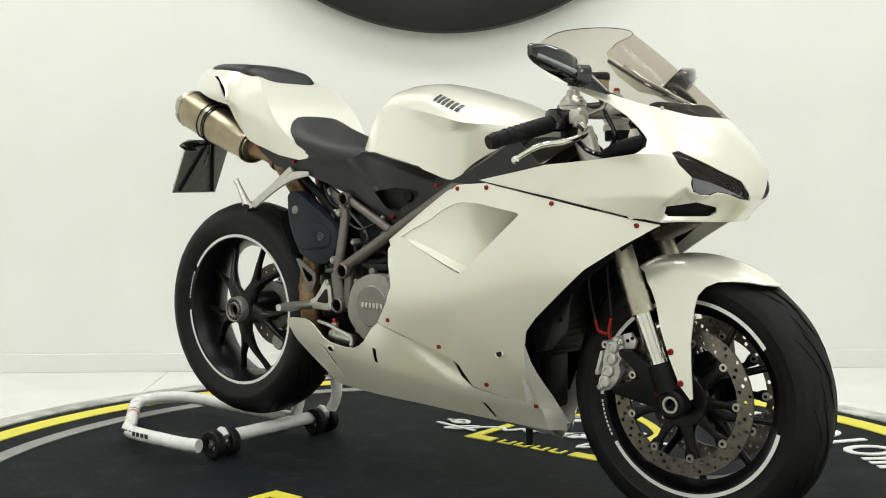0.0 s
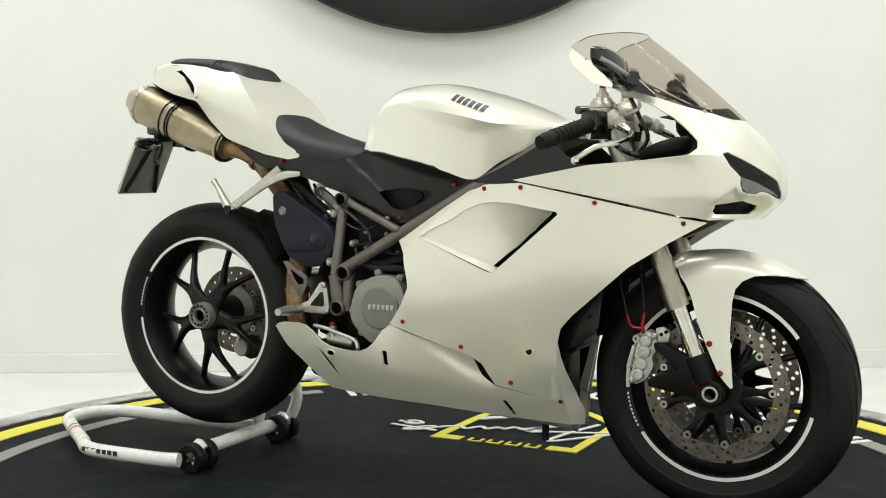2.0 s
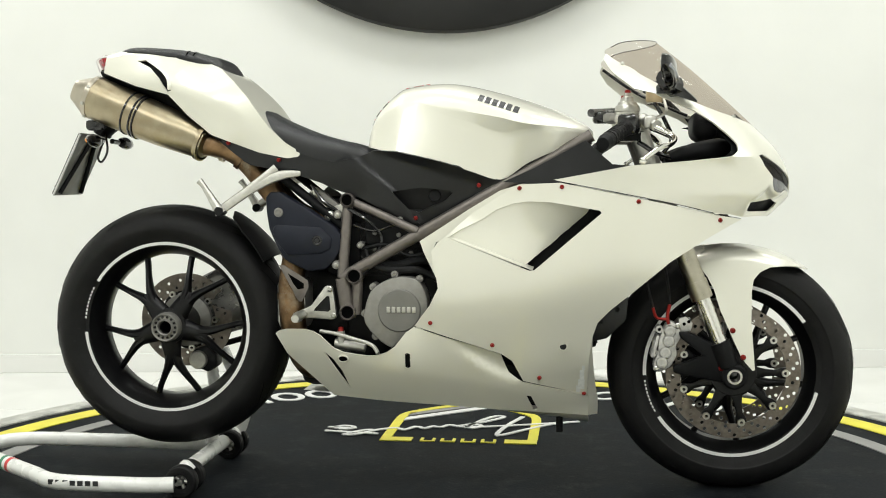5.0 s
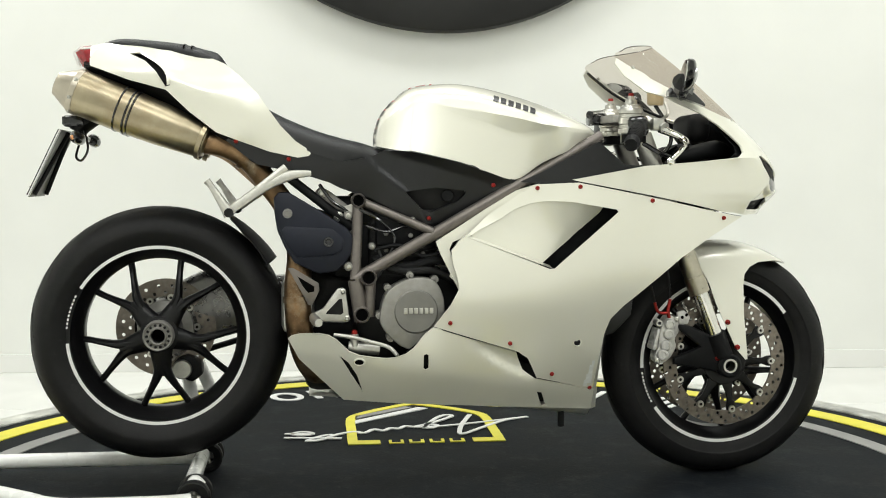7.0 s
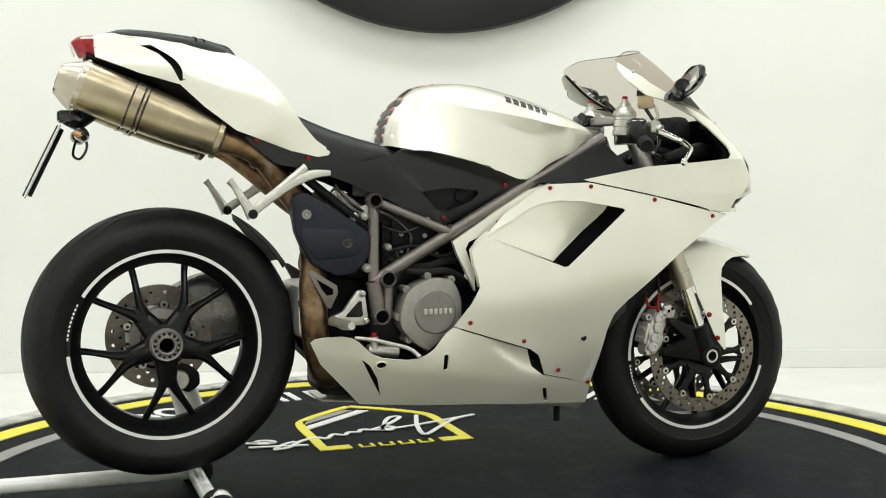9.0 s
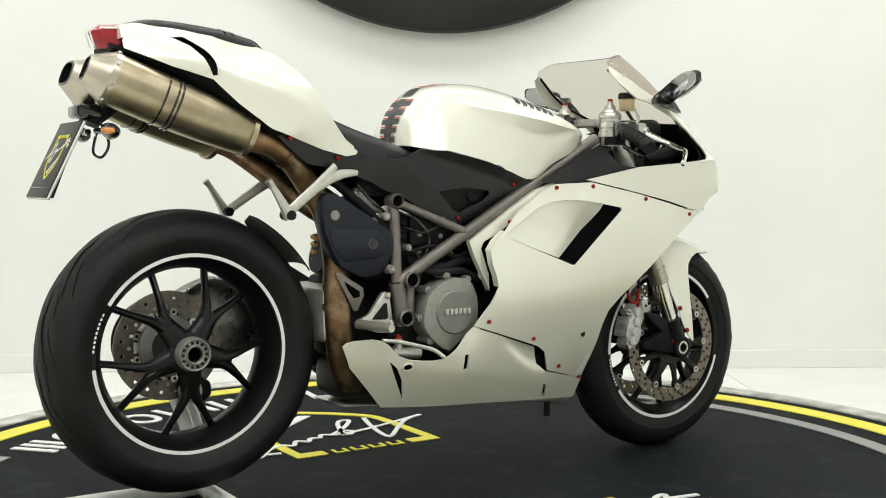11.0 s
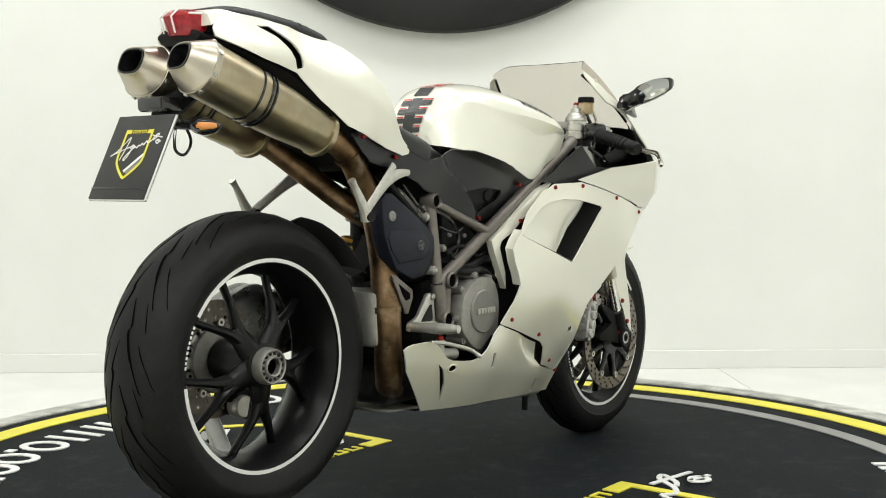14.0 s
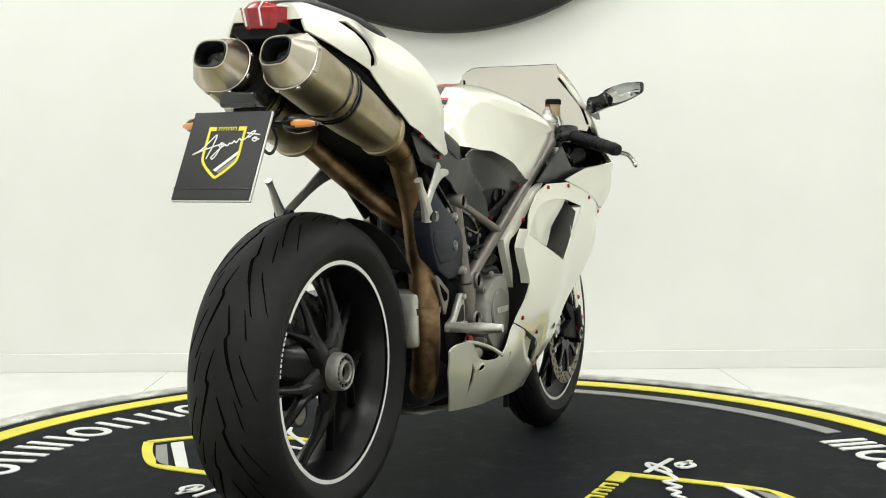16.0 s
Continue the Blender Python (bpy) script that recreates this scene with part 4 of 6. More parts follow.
# ---- exhaust ----
def can(y, front):
    """An oval silencer along its axis, from the front end to the outlet."""
    a, b = Vector((-0.598, y + front, 0.862)), Vector((-0.942, y, 1.0))
    d = (b - a).normalized()
    s = Vector((0, 1, 0))
    s = (s - d * s.dot(d)).normalized()
    up = d.cross(s) * -1
    L = (b - a).length

    def body(stations, n=36):
        bm = bmesh.new()
        rows = []
        for t, ry, rz, e in stations:
            row = []
            for k in range(n):
                q = 2 * math.pi * k / n
                cx, sx = math.cos(q), math.sin(q)
                row.append(bm.verts.new(a + d * (t * L) + s * (ry * abs(cx) ** e * (1 if cx > 0 else -1)) + up * (rz * abs(sx) ** e * (1 if sx > 0 else -1))))
            rows.append(row)
        for p, q in zip(rows, rows[1:]):
            for k in range(n):
                bm.faces.new((p[k], p[(k + 1) % n], q[(k + 1) % n], q[k]))
        return bm

    sil = part("silencer", body([(-0.02, 0.02, 0.02, 1), (-0.005, 0.042, 0.036, 0.9), (0.02, 0.047, 0.042, 0.92), (0.3, 0.055, 0.051, 0.9), (0.55, 0.058, 0.055, 0.9), (0.86, 0.0575, 0.0545, 0.9)]), TITAN, bike, "titanium oval silencer")
    part("end_cap", body([(0.86, 0.0572, 0.0542, 0.9), (0.885, 0.0568, 0.0538, 0.9), (0.89, 0.0555, 0.0525, 0.9), (0.935, 0.0475, 0.0435, 0.86), (0.985, 0.037, 0.032, 0.76), (1.0, 0.0345, 0.0295, 0.68), (1.0, 0.032, 0.027, 0.68), (0.9, 0.03, 0.025, 0.68)]), CAPST, sil, "bright steel end cap")
    part("outlet", body([(0.975, 0.031, 0.026, 0.68), (1.004, 0.031, 0.026, 0.68), (1.004, 0.0285, 0.0235, 0.68), (0.9, 0.027, 0.022, 0.68), (0.88, 0.001, 0.001, 1)]), GLOSSB, sil)
    for t0, t1, mt in ((0.845, 0.885, CAPST), (0.0, 0.035, TITAN), (0.475, 0.49, GLOSSB), (0.5, 0.515, GLOSSB), (0.56, 0.575, GLOSSB)):
        tm = (t0 + t1) / 2
        g = 0.0588 if tm > 0.7 else (0.0605 if tm > 0.3 else 0.051)
        h = g - 0.003 if tm > 0.3 else 0.047
        part("clamp_band", body([(t0, g - 0.004, h - 0.004, 0.9), (t0 + 0.003, g, h, 0.9), (t1 - 0.003, g, h, 0.9), (t1, g - 0.004, h - 0.004, 0.9)]), mt, sil)
    for k in range(8):
        q = radians(-160 + 45 * k)
        o = a + d * (0.865 * L) + s * (0.06 * math.cos(q)) + up * (0.057 * math.sin(q))
        part("rivet", bolt(o, o - (a + d * 0.865 * L), 0.005, 0.003), STEEL, sil)
    return sil


can(-0.068, -0.035)
can(0.072, 0.03)
part("exhaust_pipe", tube([(-0.60, -0.10, 0.862), (-0.55, -0.098, 0.852), (-0.5, -0.092, 0.82), (-0.455, -0.085, 0.765), (-0.41, -0.08, 0.7), (-0.38, -0.08, 0.6), (-0.386, -0.095, 0.5), (-0.38, -0.095, 0.4), (-0.362, -0.082, 0.33), (-0.33, -0.06, 0.29), (-0.25, -0.04, 0.28)], 0.0245, 18, 6, radii=[0.029, 0.0285, 0.0275, 0.0275, 0.028, 0.031, 0.0325, 0.0325, 0.032, 0.03, 0.028]), HEADER, bike, "brown heat-stained exhaust pipe")
part("exhaust_collector", box(-0.27, -0.01, 0.30, 0.2, 0.15, 0.1, 0.03, 3), DARKM, bike, "dark exhaust collector box")
part("pipe_flange", tube([(-0.512, -0.093, 0.829), (-0.503, -0.092, 0.822)], 0.0315, 18, smooth=False), HEADER, bike)
part("pipe_flange", tube([(-0.386, -0.095, 0.49), (-0.385, -0.095, 0.475)], 0.0355, 18, smooth=False), HEADER, bike)
part("exhaust_pipe", tube([(-0.60, 0.10, 0.862), (-0.55, 0.09, 0.84), (-0.48, 0.05, 0.78), (-0.42, 0.0, 0.72), (-0.36, -0.03, 0.68), (-0.28, -0.03, 0.66)], 0.026, 18, 6), HEADER, bike, "brown heat-stained exhaust pipe")

# ---- frame and engine ----
def frame_tube(a, b, r=0.0132):
    both("frame_tube", rod(a, b, r, 16), FRAME, bike)


frame_tube((-0.237, -0.105, 0.721), (-0.247, -0.135, 0.53))
frame_tube((-0.247, -0.135, 0.53), (0.36, -0.135, 0.876), 0.0152)
frame_tube((-0.237, -0.105, 0.721), (-0.058, -0.14, 0.645), 0.0108)
frame_tube((-0.247, -0.135, 0.53), (-0.232, -0.135, 0.43), 0.018)
frame_tube((-0.21, -0.13, 0.53), (-0.215, -0.13, 0.44), 0.014)
part("crankcase", box(-0.1, 0.02, 0.43, 0.3, 0.22, 0.22, 0.03), DARKM, bike, "dark engine crankcase")
part("rear_cylinder", box(-0.13, 0, 0.6, 0.17, 0.18, 0.2, 0.02), DARKM, bike)
part("front_cylinder", box(0.14, 0, 0.4, 0.28, 0.2, 0.17, 0.03), DARKM, bike)
# added black block, no known part: darkens the gap between the frame uprights
part("dark_filler", box(-0.235, 0.0, 0.63, 0.13, 0.15, 0.2, 0.015), BLACKP, bike)
part("rear_frame_tube", rod((-0.38, 0.0, 0.6), (-0.25, 0.0, 0.56), 0.05), DARKM, bike)
part("airbox", box(-0.06, 0, 0.72, 0.36, 0.18, 0.12, 0.02), BLACKP, bike)
part("oil_sump", box(0.0, 0, 0.27, 0.46, 0.12, 0.12, 0.03), DARKM, bike)
part("gearbox", box(-0.3, 0.03, 0.45, 0.16, 0.12, 0.2, 0.03), DARKM, bike)
part("radiator", box(0.35, 0, 0.47, 0.05, 0.2, 0.22, 0.008), BLACKP, bike, "black finned radiator")
for k in range(14):
    part("radiator_fin", box(0.376, 0, 0.37 + k * 0.0155, 0.004, 0.15, 0.003, 0), BLACKP, bike)
both("inner_panel", slab([(0.352, 0.45), (0.40, 0.492), (0.455, 0.525), (0.445, 0.43), (0.4, 0.385), (0.358, 0.375)], -0.112, -0.106, 0.002), PANELB, bike, "black inner panel with two screws")
for x, z in ((0.385, 0.425), (0.425, 0.455)):
    both("panel_screw", bolt((x, -0.1125, z), (0, -1, 0), 0.006, 0.003), DARKM, bike)
# added black filler box, so the view through the fairing stays dark
part("fairing_filler", box(0.335, 0, 0.31, 0.03, 0.09, 0.17, 0.01), BLACKP, bike)
for k in range(9):
    part("cylinder_fin", box(-0.12, 0, 0.535 + k * 0.016, 0.17, 0.185, 0.005, 0.001), DARKM, bike)
both("timing_cover", box(-0.12, -0.1, 0.655, 0.15, 0.02, 0.09, 0.012), BLACKP, bike)
for bx, bz in ((-0.17, 0.64), (-0.11, 0.635), (-0.17, 0.6), (-0.08, 0.59)):
    part("engine_bolt", bolt((bx, -0.112, bz), (0, -1, 0), 0.006, 0.004), ENGINE, bike)
part("coolant_hose", tube([(-0.2, -0.1, 0.58), (-0.12, -0.125, 0.56), (-0.05, -0.12, 0.575), (0.03, -0.1, 0.56)], 0.012, 10), BLACKP, bike)
part("coolant_hose", tube([(-0.19, -0.115, 0.565), (-0.13, -0.135, 0.55), (-0.06, -0.13, 0.55), (0.0, -0.12, 0.52)], 0.009, 10), DARKM, bike)

for pts, r, mt in (([(-0.235, -0.118, 0.70), (-0.19, -0.13, 0.675), (-0.15, -0.124, 0.63), (-0.165, -0.12, 0.57), (-0.12, -0.12, 0.545)], 0.0045, GLOSSB),
                   ([(-0.22, -0.12, 0.66), (-0.17, -0.128, 0.645), (-0.11, -0.12, 0.66), (-0.06, -0.118, 0.63)], 0.0035, GLOSSB),
                   ([(-0.2, -0.115, 0.6), (-0.14, -0.13, 0.612), (-0.08, -0.126, 0.585), (-0.02, -0.12, 0.6)], 0.005, BLACKP),
                   ([(-0.33, -0.1, 0.76), (-0.3, -0.112, 0.72), (-0.26, -0.11, 0.69), (-0.235, -0.115, 0.64)], 0.004, GLOSSB),
                   ([(-0.21, -0.14, 0.52), (-0.18, -0.14, 0.56), (-0.19, -0.13, 0.6)], 0.004, DARKM)):
    part("loom_cable", tube(pts, r, 8), mt, bike)
for x, y, z, r in ((-0.262, -0.112, 0.685, 0.011), (-0.205, -0.118, 0.61, 0.009), (-0.15, -0.128, 0.555, 0.008), (-0.105, -0.115, 0.675, 0.007), (-0.262, -0.135, 0.562, 0.011)):
    f = part("frame_fitting", lathe([(0.35 * r, y - 0.006), (r * 0.8, y - 0.006), (r, y - 0.002), (r, y + 0.02)], 16, centre=(x, 0, z)), ENGINE, bike)
    part("fitting_screw", bolt((x, y - 0.006, z), (0, -1, 0), 0.5 * r, 0.003), STEEL, f)
part("battery_bracket", slab([(-0.275, 0.705), (-0.245, 0.715), (-0.24, 0.66), (-0.25, 0.62), (-0.262, 0.66)], -0.096, -0.102, 0.002), ALLOY, bike)

# clutch cover on the right of the engine
CC = (-0.1, 0.452)
prof = [tuple(q) for q in spline([(CC[0] + r * math.cos(radians(a)), CC[1] + r * math.sin(radians(a))) for a, r in ((8, 0.068), (40, 0.078), (65, 0.087), (100, 0.083), (135, 0.085), (160, 0.086), (195, 0.092), (225, 0.088), (255, 0.092), (285, 0.093), (320, 0.078))], 4, True)]
cc = part("clutch_cover", slab(prof, -0.1, -0.162, 0.008), ENGINE, bike, "grey cast clutch cover")
part("cover_badge", move(lathe([(0, -0.167), (0.05, -0.167), (0.053, -0.164), (0.053, -0.15)], 40), Matrix.Translation((CC[0] - 0.002, 0, CC[1] + 0.002))), mat("badge_grey", (0.2, 0.195, 0.18), 0.45, 0.5), cc)
for k in range(6):
    part("badge_letter_bar", box(CC[0] - 0.028 + k * 0.0125, -0.168, CC[1] + 0.004, 0.009, 0.005, 0.014, 0.001), ALLOY, cc)
for a in (60, 100, 140, 185, 225, 265):
    o = (CC[0] + 0.09 * math.cos(radians(a)), -0.145, CC[1] + 0.09 * math.sin(radians(a)))
    part("cover_lug", rod((o[0], -0.1, o[2]), (o[0], -0.15, o[2]), 0.009, 12), ENGINE, cc)
    part("cover_bolt", bolt((o[0], -0.15, o[2]), (0, -1, 0), 0.0055, 0.003), ENGINE, cc)

# bungs on the frame nodes; black discs paint in the shade of their open ends
for x, y, z, r in ((-0.237, -0.118, 0.721, 0.018), (-0.215, -0.148, 0.536, 0.02), (-0.232, -0.15, 0.447, 0.02)):
    both("frame_bush", lathe([(r * 0.72, y + 0.02), (r * 0.72, y - 0.006), (r * 0.85, y - 0.01), (r, y - 0.006), (r, y + 0.03)], 24, centre=(x, 0, z)), FRAME, bike)
    both("bush_bore_shade", lathe([(0, y - 0.0045), (r * 0.74, y - 0.0045)], 20, centre=(x, 0, z)), GAPDARK, bike)

# heat shield beside the rear pipe
SHIELD = [(-0.44, 0.728), (-0.428, 0.742), (-0.405, 0.742), (-0.33, 0.697), (-0.265, 0.655), (-0.252, 0.636), (-0.252, 0.6), (-0.268, 0.572), (-0.29, 0.55), (-0.335, 0.545), (-0.392, 0.572), (-0.415, 0.61), (-0.432, 0.65), (-0.438, 0.69)]
both("subframe_tube", rod((-0.42, -0.1, 0.79), (-0.25, -0.1, 0.655), 0.011), BLACKP, bike)
both("shock_linkage", slab([(-0.345, 0.735), (-0.325, 0.755), (-0.3, 0.74), (-0.25, 0.70), (-0.255, 0.685), (-0.29, 0.7)], -0.07, -0.085, 0.004), ENGINE, bike)
both("linkage_bolt", bolt((-0.325, -0.086, 0.738), (0, -1, 0), 0.011, 0.006), STEEL, bike)
both("linkage_bolt", bolt((-0.285, -0.1, 0.682), (0, -1, 0), 0.013, 0.01), STEEL, bike)
hs = part("heat_shield", slab(SHIELD, -0.09, -0.132, 0.006), SHADEP, bike, "blue-black plastic heat shield")
part("shield_rib", slab([(-0.425, 0.645), (-0.415, 0.662), (-0.30, 0.655), (-0.272, 0.63), (-0.275, 0.6), (-0.30, 0.588), (-0.385, 0.583), (-0.412, 0.615)], -0.12, -0.136, 0.007), SHADEP, hs)
part("shield_bolt", bolt((-0.407, -0.132, 0.691), (0, -1, 0), 0.012, 0.004), ENGINE, hs)
part("shield_bolt", bolt((-0.31, -0.136, 0.622), (0, -1, 0), 0.013, 0.002), GLOSSB, hs)

# rider footrest
fr = both("footrest_hanger", slab([(-0.278, 0.512), (-0.27, 0.505), (-0.262, 0.445), (-0.262, 0.43), (-0.275, 0.427), (-0.34, 0.43), (-0.358, 0.43), (-0.356, 0.448), (-0.325, 0.462), (-0.29, 0.51)], -0.128, -0.142, 0.004), ALLOY, bike, "silver alloy footrest hanger")
# dark plate laid on the uncut hanger, for the shade of its opening
both("hanger_cutout_shade", slab([(-0.286, 0.485), (-0.279, 0.485), (-0.276, 0.452), (-0.282, 0.447), (-0.318, 0.449), (-0.315, 0.455)], -0.1415, -0.1432, 0.0), DARKM, bike)
for x, z in ((-0.277, 0.503), (-0.268, 0.438), (-0.343, 0.44)):
    both("hanger_bolt", bolt((x, -0.142, z), (0, -1, 0), 0.008, 0.006), STEEL, bike)
both("footpeg", tube([(-0.346, -0.13, 0.44), (-0.344, -0.19, 0.441), (-0.337, -0.262, 0.443)], 0.012, 12, radii=[0.012, 0.011, 0.013, 0.009]), ALLOY, bike, "silver rider footpeg")
both("heel_guard", slab([(-0.408, 0.56), (-0.395, 0.56), (-0.335, 0.523), (-0.333, 0.505), (-0.35, 0.47), (-0.36, 0.47), (-0.375, 0.5)], -0.126, -0.131, 0.001), FRAME, bike, "dark cast hanger plate with slot")
# the slot's shade: a black plate laid on, nothing is cut
both("plate_slot_shade", slab([(-0.385, 0.54), (-0.345, 0.515), (-0.345, 0.503), (-0.36, 0.5), (-0.372, 0.515)], -0.1305, -0.1322, 0.0), GAPDARK, bike)
part("brake_pedal", tube([(-0.3, -0.155, 0.4), (-0.26, -0.16, 0.395), (-0.22, -0.165, 0.385), (-0.17, -0.17, 0.37), (-0.15, -0.19, 0.352)], 0.005, 10), ALLOY, bike, "steel rear brake pedal")
part("brake_cylinder", rod((-0.265, -0.14, 0.368), (-0.19, -0.14, 0.36), 0.014, 14), ALLOY, bike)
part("cylinder_cap", rod((-0.25, -0.145, 0.37), (-0.25, -0.145, 0.4), 0.01, 12), ALLOY, bike)
part("banjo_bolt", bolt((-0.25, -0.145, 0.4), (0, 0, 1), 0.008, 0.01), REDB, bike)

# pillion footrests
both("pillion_bracket", tube([(-0.35, -0.135, 0.787), (-0.40, -0.14, 0.782), (-0.46, -0.15, 0.755), (-0.535, -0.165, 0.703)], 0.01, 10, radii=[0.006, 0.012, 0.012, 0.011], squash=0.45), ALLOY, bike, "silver pillion footrest bracket")
both("pillion_bracket", tube([(-0.41, -0.14, 0.802), (-0.45, -0.148, 0.77), (-0.49, -0.155, 0.738)], 0.009, 10, squash=0.55), ALLOY, bike)
both("pillion_peg", tube([(-0.54, -0.175, 0.69), (-0.555, -0.178, 0.715), (-0.58, -0.178, 0.755), (-0.592, -0.178, 0.77)], 0.009, 10, radii=[0.015, 0.011, 0.007, 0.009]), ALLOY, bike, "folded silver pillion peg")
both("peg_pivot", rod((-0.542, -0.15, 0.695), (-0.542, -0.19, 0.695), 0.011, 12), DARKM, bike)

# swingarm, hub and rear brake on the far side
part("swingarm", loft([(-0.76, [(0, 0.45), (0.02, 0.445), (0.025, 0.4), (0.02, 0.35)]), (-0.70, [(0, 0.50), (0.03, 0.495), (0.04, 0.42), (0.03, 0.33)]), (-0.60, [(0, 0.54), (0.035, 0.535), (0.045, 0.45), (0.035, 0.36)]), (-0.52, [(0, 0.52), (0.04, 0.515), (0.05, 0.45), (0.04, 0.38)]), (-0.42, [(0, 0.52), (0.04, 0.515), (0.05, 0.45), (0.04, 0.39)])], 4, 5), GUNM, bike, "cast gunmetal single-sided swingarm").matrix_local = pose(0, 0.135, 0)
part("swingarm_pivot", box(-0.385, 0.0, 0.46, 0.08, 0.2, 0.13, 0.02), ALLOY, bike)
part("hub_carrier", move(lathe([(0.03, 0.06), (0.07, 0.075), (0.075, 0.1), (0.075, 0.17), (0.03, 0.175)], 32), Matrix.Translation(RW)), ENGINE, bike)
part("sprocket", move(lathe([(0.05, 0.178), (0.1, 0.178), (0.102, 0.182), (0.1, 0.186), (0.05, 0.186)], 44), Matrix.Translation(RW)), DARKM, bike)
for zz0, zz1 in ((0.494, 0.49), (0.294, 0.40)):
    part("chain", tube([(RW[0], 0.182, zz0), (-0.36, 0.182, zz1)], 0.008, 8, smooth=False), DARKM, bike)
part("rear_caliper", slab([(-0.705, 0.3), (-0.69, 0.27), (-0.655, 0.255), (-0.628, 0.275), (-0.63, 0.305), (-0.66, 0.325), (-0.69, 0.32)], 0.06, 0.11, 0.008), DARKM, bike)
part("caliper_piston", lathe([(0, 0.05), (0.022, 0.05), (0.025, 0.055), (0.025, 0.08)], 24, centre=(-0.68, 0, 0.29)), ALLOY, bike)
part("rear_mudguard", patch([(radians(33) * 0.3, -0.1), (radians(50) * 0.3, -0.085), (radians(58) * 0.3, -0.055), (radians(61) * 0.3, 0.0), (radians(58) * 0.3, 0.055), (radians(50) * 0.3, 0.085), (radians(33) * 0.3, 0.1)], lambda u, v: Vector((RW[0] + (0.34 - 2.2 * v * v) * math.cos(u / 0.3), v, RW[2] + (0.34 - 2.2 * v * v) * math.sin(u / 0.3))), (), 0.02, 0.003), BLACKP, bike, "black rear mudguard")
for k in range(5):
    z0 = 0.565 + 0.017 * k
    part("shock_coil", move(lathe([(0.026 + 0.005 * math.cos(a), 0.005 * math.sin(a)) for a in np.linspace(0, 2 * math.pi, 9)[:-1].tolist()], 20, axis="z", closed=True), pose(-0.355, 0.03, z0, 8)), YELLOWS, bike)
part("shock_body", rod((-0.36, 0.01, 0.5), (-0.36, 0.01, 0.7), 0.018), DARKM, bike)

# undertail, tail lamp, plate holder
part("undertail", loft([(-0.885, [(0, 1.06), (0.05, 1.055), (0.062, 1.045), (0.04, 1.03)]), (-0.78, [(0, 1.03), (0.07, 1.025), (0.095, 1.01), (0.06, 0.985)]), (-0.68, [(0, 1.0), (0.08, 0.995), (0.11, 0.975), (0.06, 0.93)]), (-0.57, [(0, 0.93), (0.09, 0.925), (0.145, 0.885), (0.06, 0.86)]), (-0.45, [(0, 0.86), (0.08, 0.855), (0.128, 0.83), (0.06, 0.79)])], 4, 4), BLACKP, bike)
tb = bmesh.new()
for x, y, z in ((-0.914, 0.01, 1.081), (-0.898, 0.01, 1.046), (-0.889, 0.042, 1.086), (-0.88, 0.038, 1.046), (-0.84, 0.052, 1.086), (-0.865, 0.045, 1.046), (-0.895, 0.01, 1.096), (-0.845, 0.02, 1.1)):
    for s in (-1, 1):
        tb.verts.new((x, s * y, z))
bmesh.ops.convex_hull(tb, input=tb.verts[:])
bmesh.ops.bevel(tb, geom=tb.edges[:], offset=0.002, segments=2, profile=0.5, affect="EDGES")
tl = part("tail_lamp", tb, REDL, bike, "red tail lamp lens", 20)
for q in (-1, 1):
    part("lamp_strip", tube([(-0.907, q * 0.016, 1.05), (-0.9165, q * 0.017, 1.08), (-0.899, q * 0.015, 1.0955)], 0.0018, 8, smooth=False), STRIPE, tl, "pale strip in the lamp")
    part("lamp_strip", tube([(-0.894, q * 0.041, 1.0865), (-0.87, q * 0.047, 1.0875), (-0.842, q * 0.0525, 1.0875)], 0.0022, 8, smooth=False), STRIPE, tl)
part("plate_arm", tube([(-0.80, 0.01, 1.0), (-0.86, 0.01, 0.94), (-0.905, 0.01, 0.905), (-0.915, 0.01, 0.89)], 0.022, 10, squash=1.4), BLACKP, bike, "black plate holder arm")
part("plate_lamp", box(-0.92, 0.015, 0.915, 0.05, 0.075, 0.028, 0.006), GLOSSB, bike)
part("lamp_trim", box(-0.945, 0.015, 0.916, 0.004, 0.068, 0.02, 0.002), GLOSSB, bike)
PM = Matrix.Translation((-0.983, 0.02, 0.814)) @ Matrix.Rotation(radians(180), 4, "Z") @ Matrix.Rotation(radians(90), 4, "Z") @ Matrix.Rotation(radians(90 - 26), 4, "X")
pl = part("show_card", move(box(0, 0, 0.002, 0.162, 0.174, 0.004, 0.001), PM), mat("black_card", (0.02, 0.02, 0.02), 0.5, bump=0.2, bscale=800), bike, "black show card in number plate's place")
shield(PM @ pose(0.0, 0.052, 0.0042), pl, 0.172, 0, 0.0006)
part("card_band", move(box(0, -0.066, 0.0042, 0.163, 0.003, 0.003, 0.001), PM), GLOSSB, pl)
part("card_edge", move(box(0, 0, -0.003, 0.166, 0.178, 0.004, 0.001), PM), CARDBACK, pl)
part("card_rim", move(box(0.0815, 0, -0.002, 0.003, 0.175, 0.006, 0.001), PM), STANDW, pl)
part("card_rim", move(box(0, -0.0875, -0.002, 0.164, 0.003, 0.006, 0.001), PM), STANDW, pl)
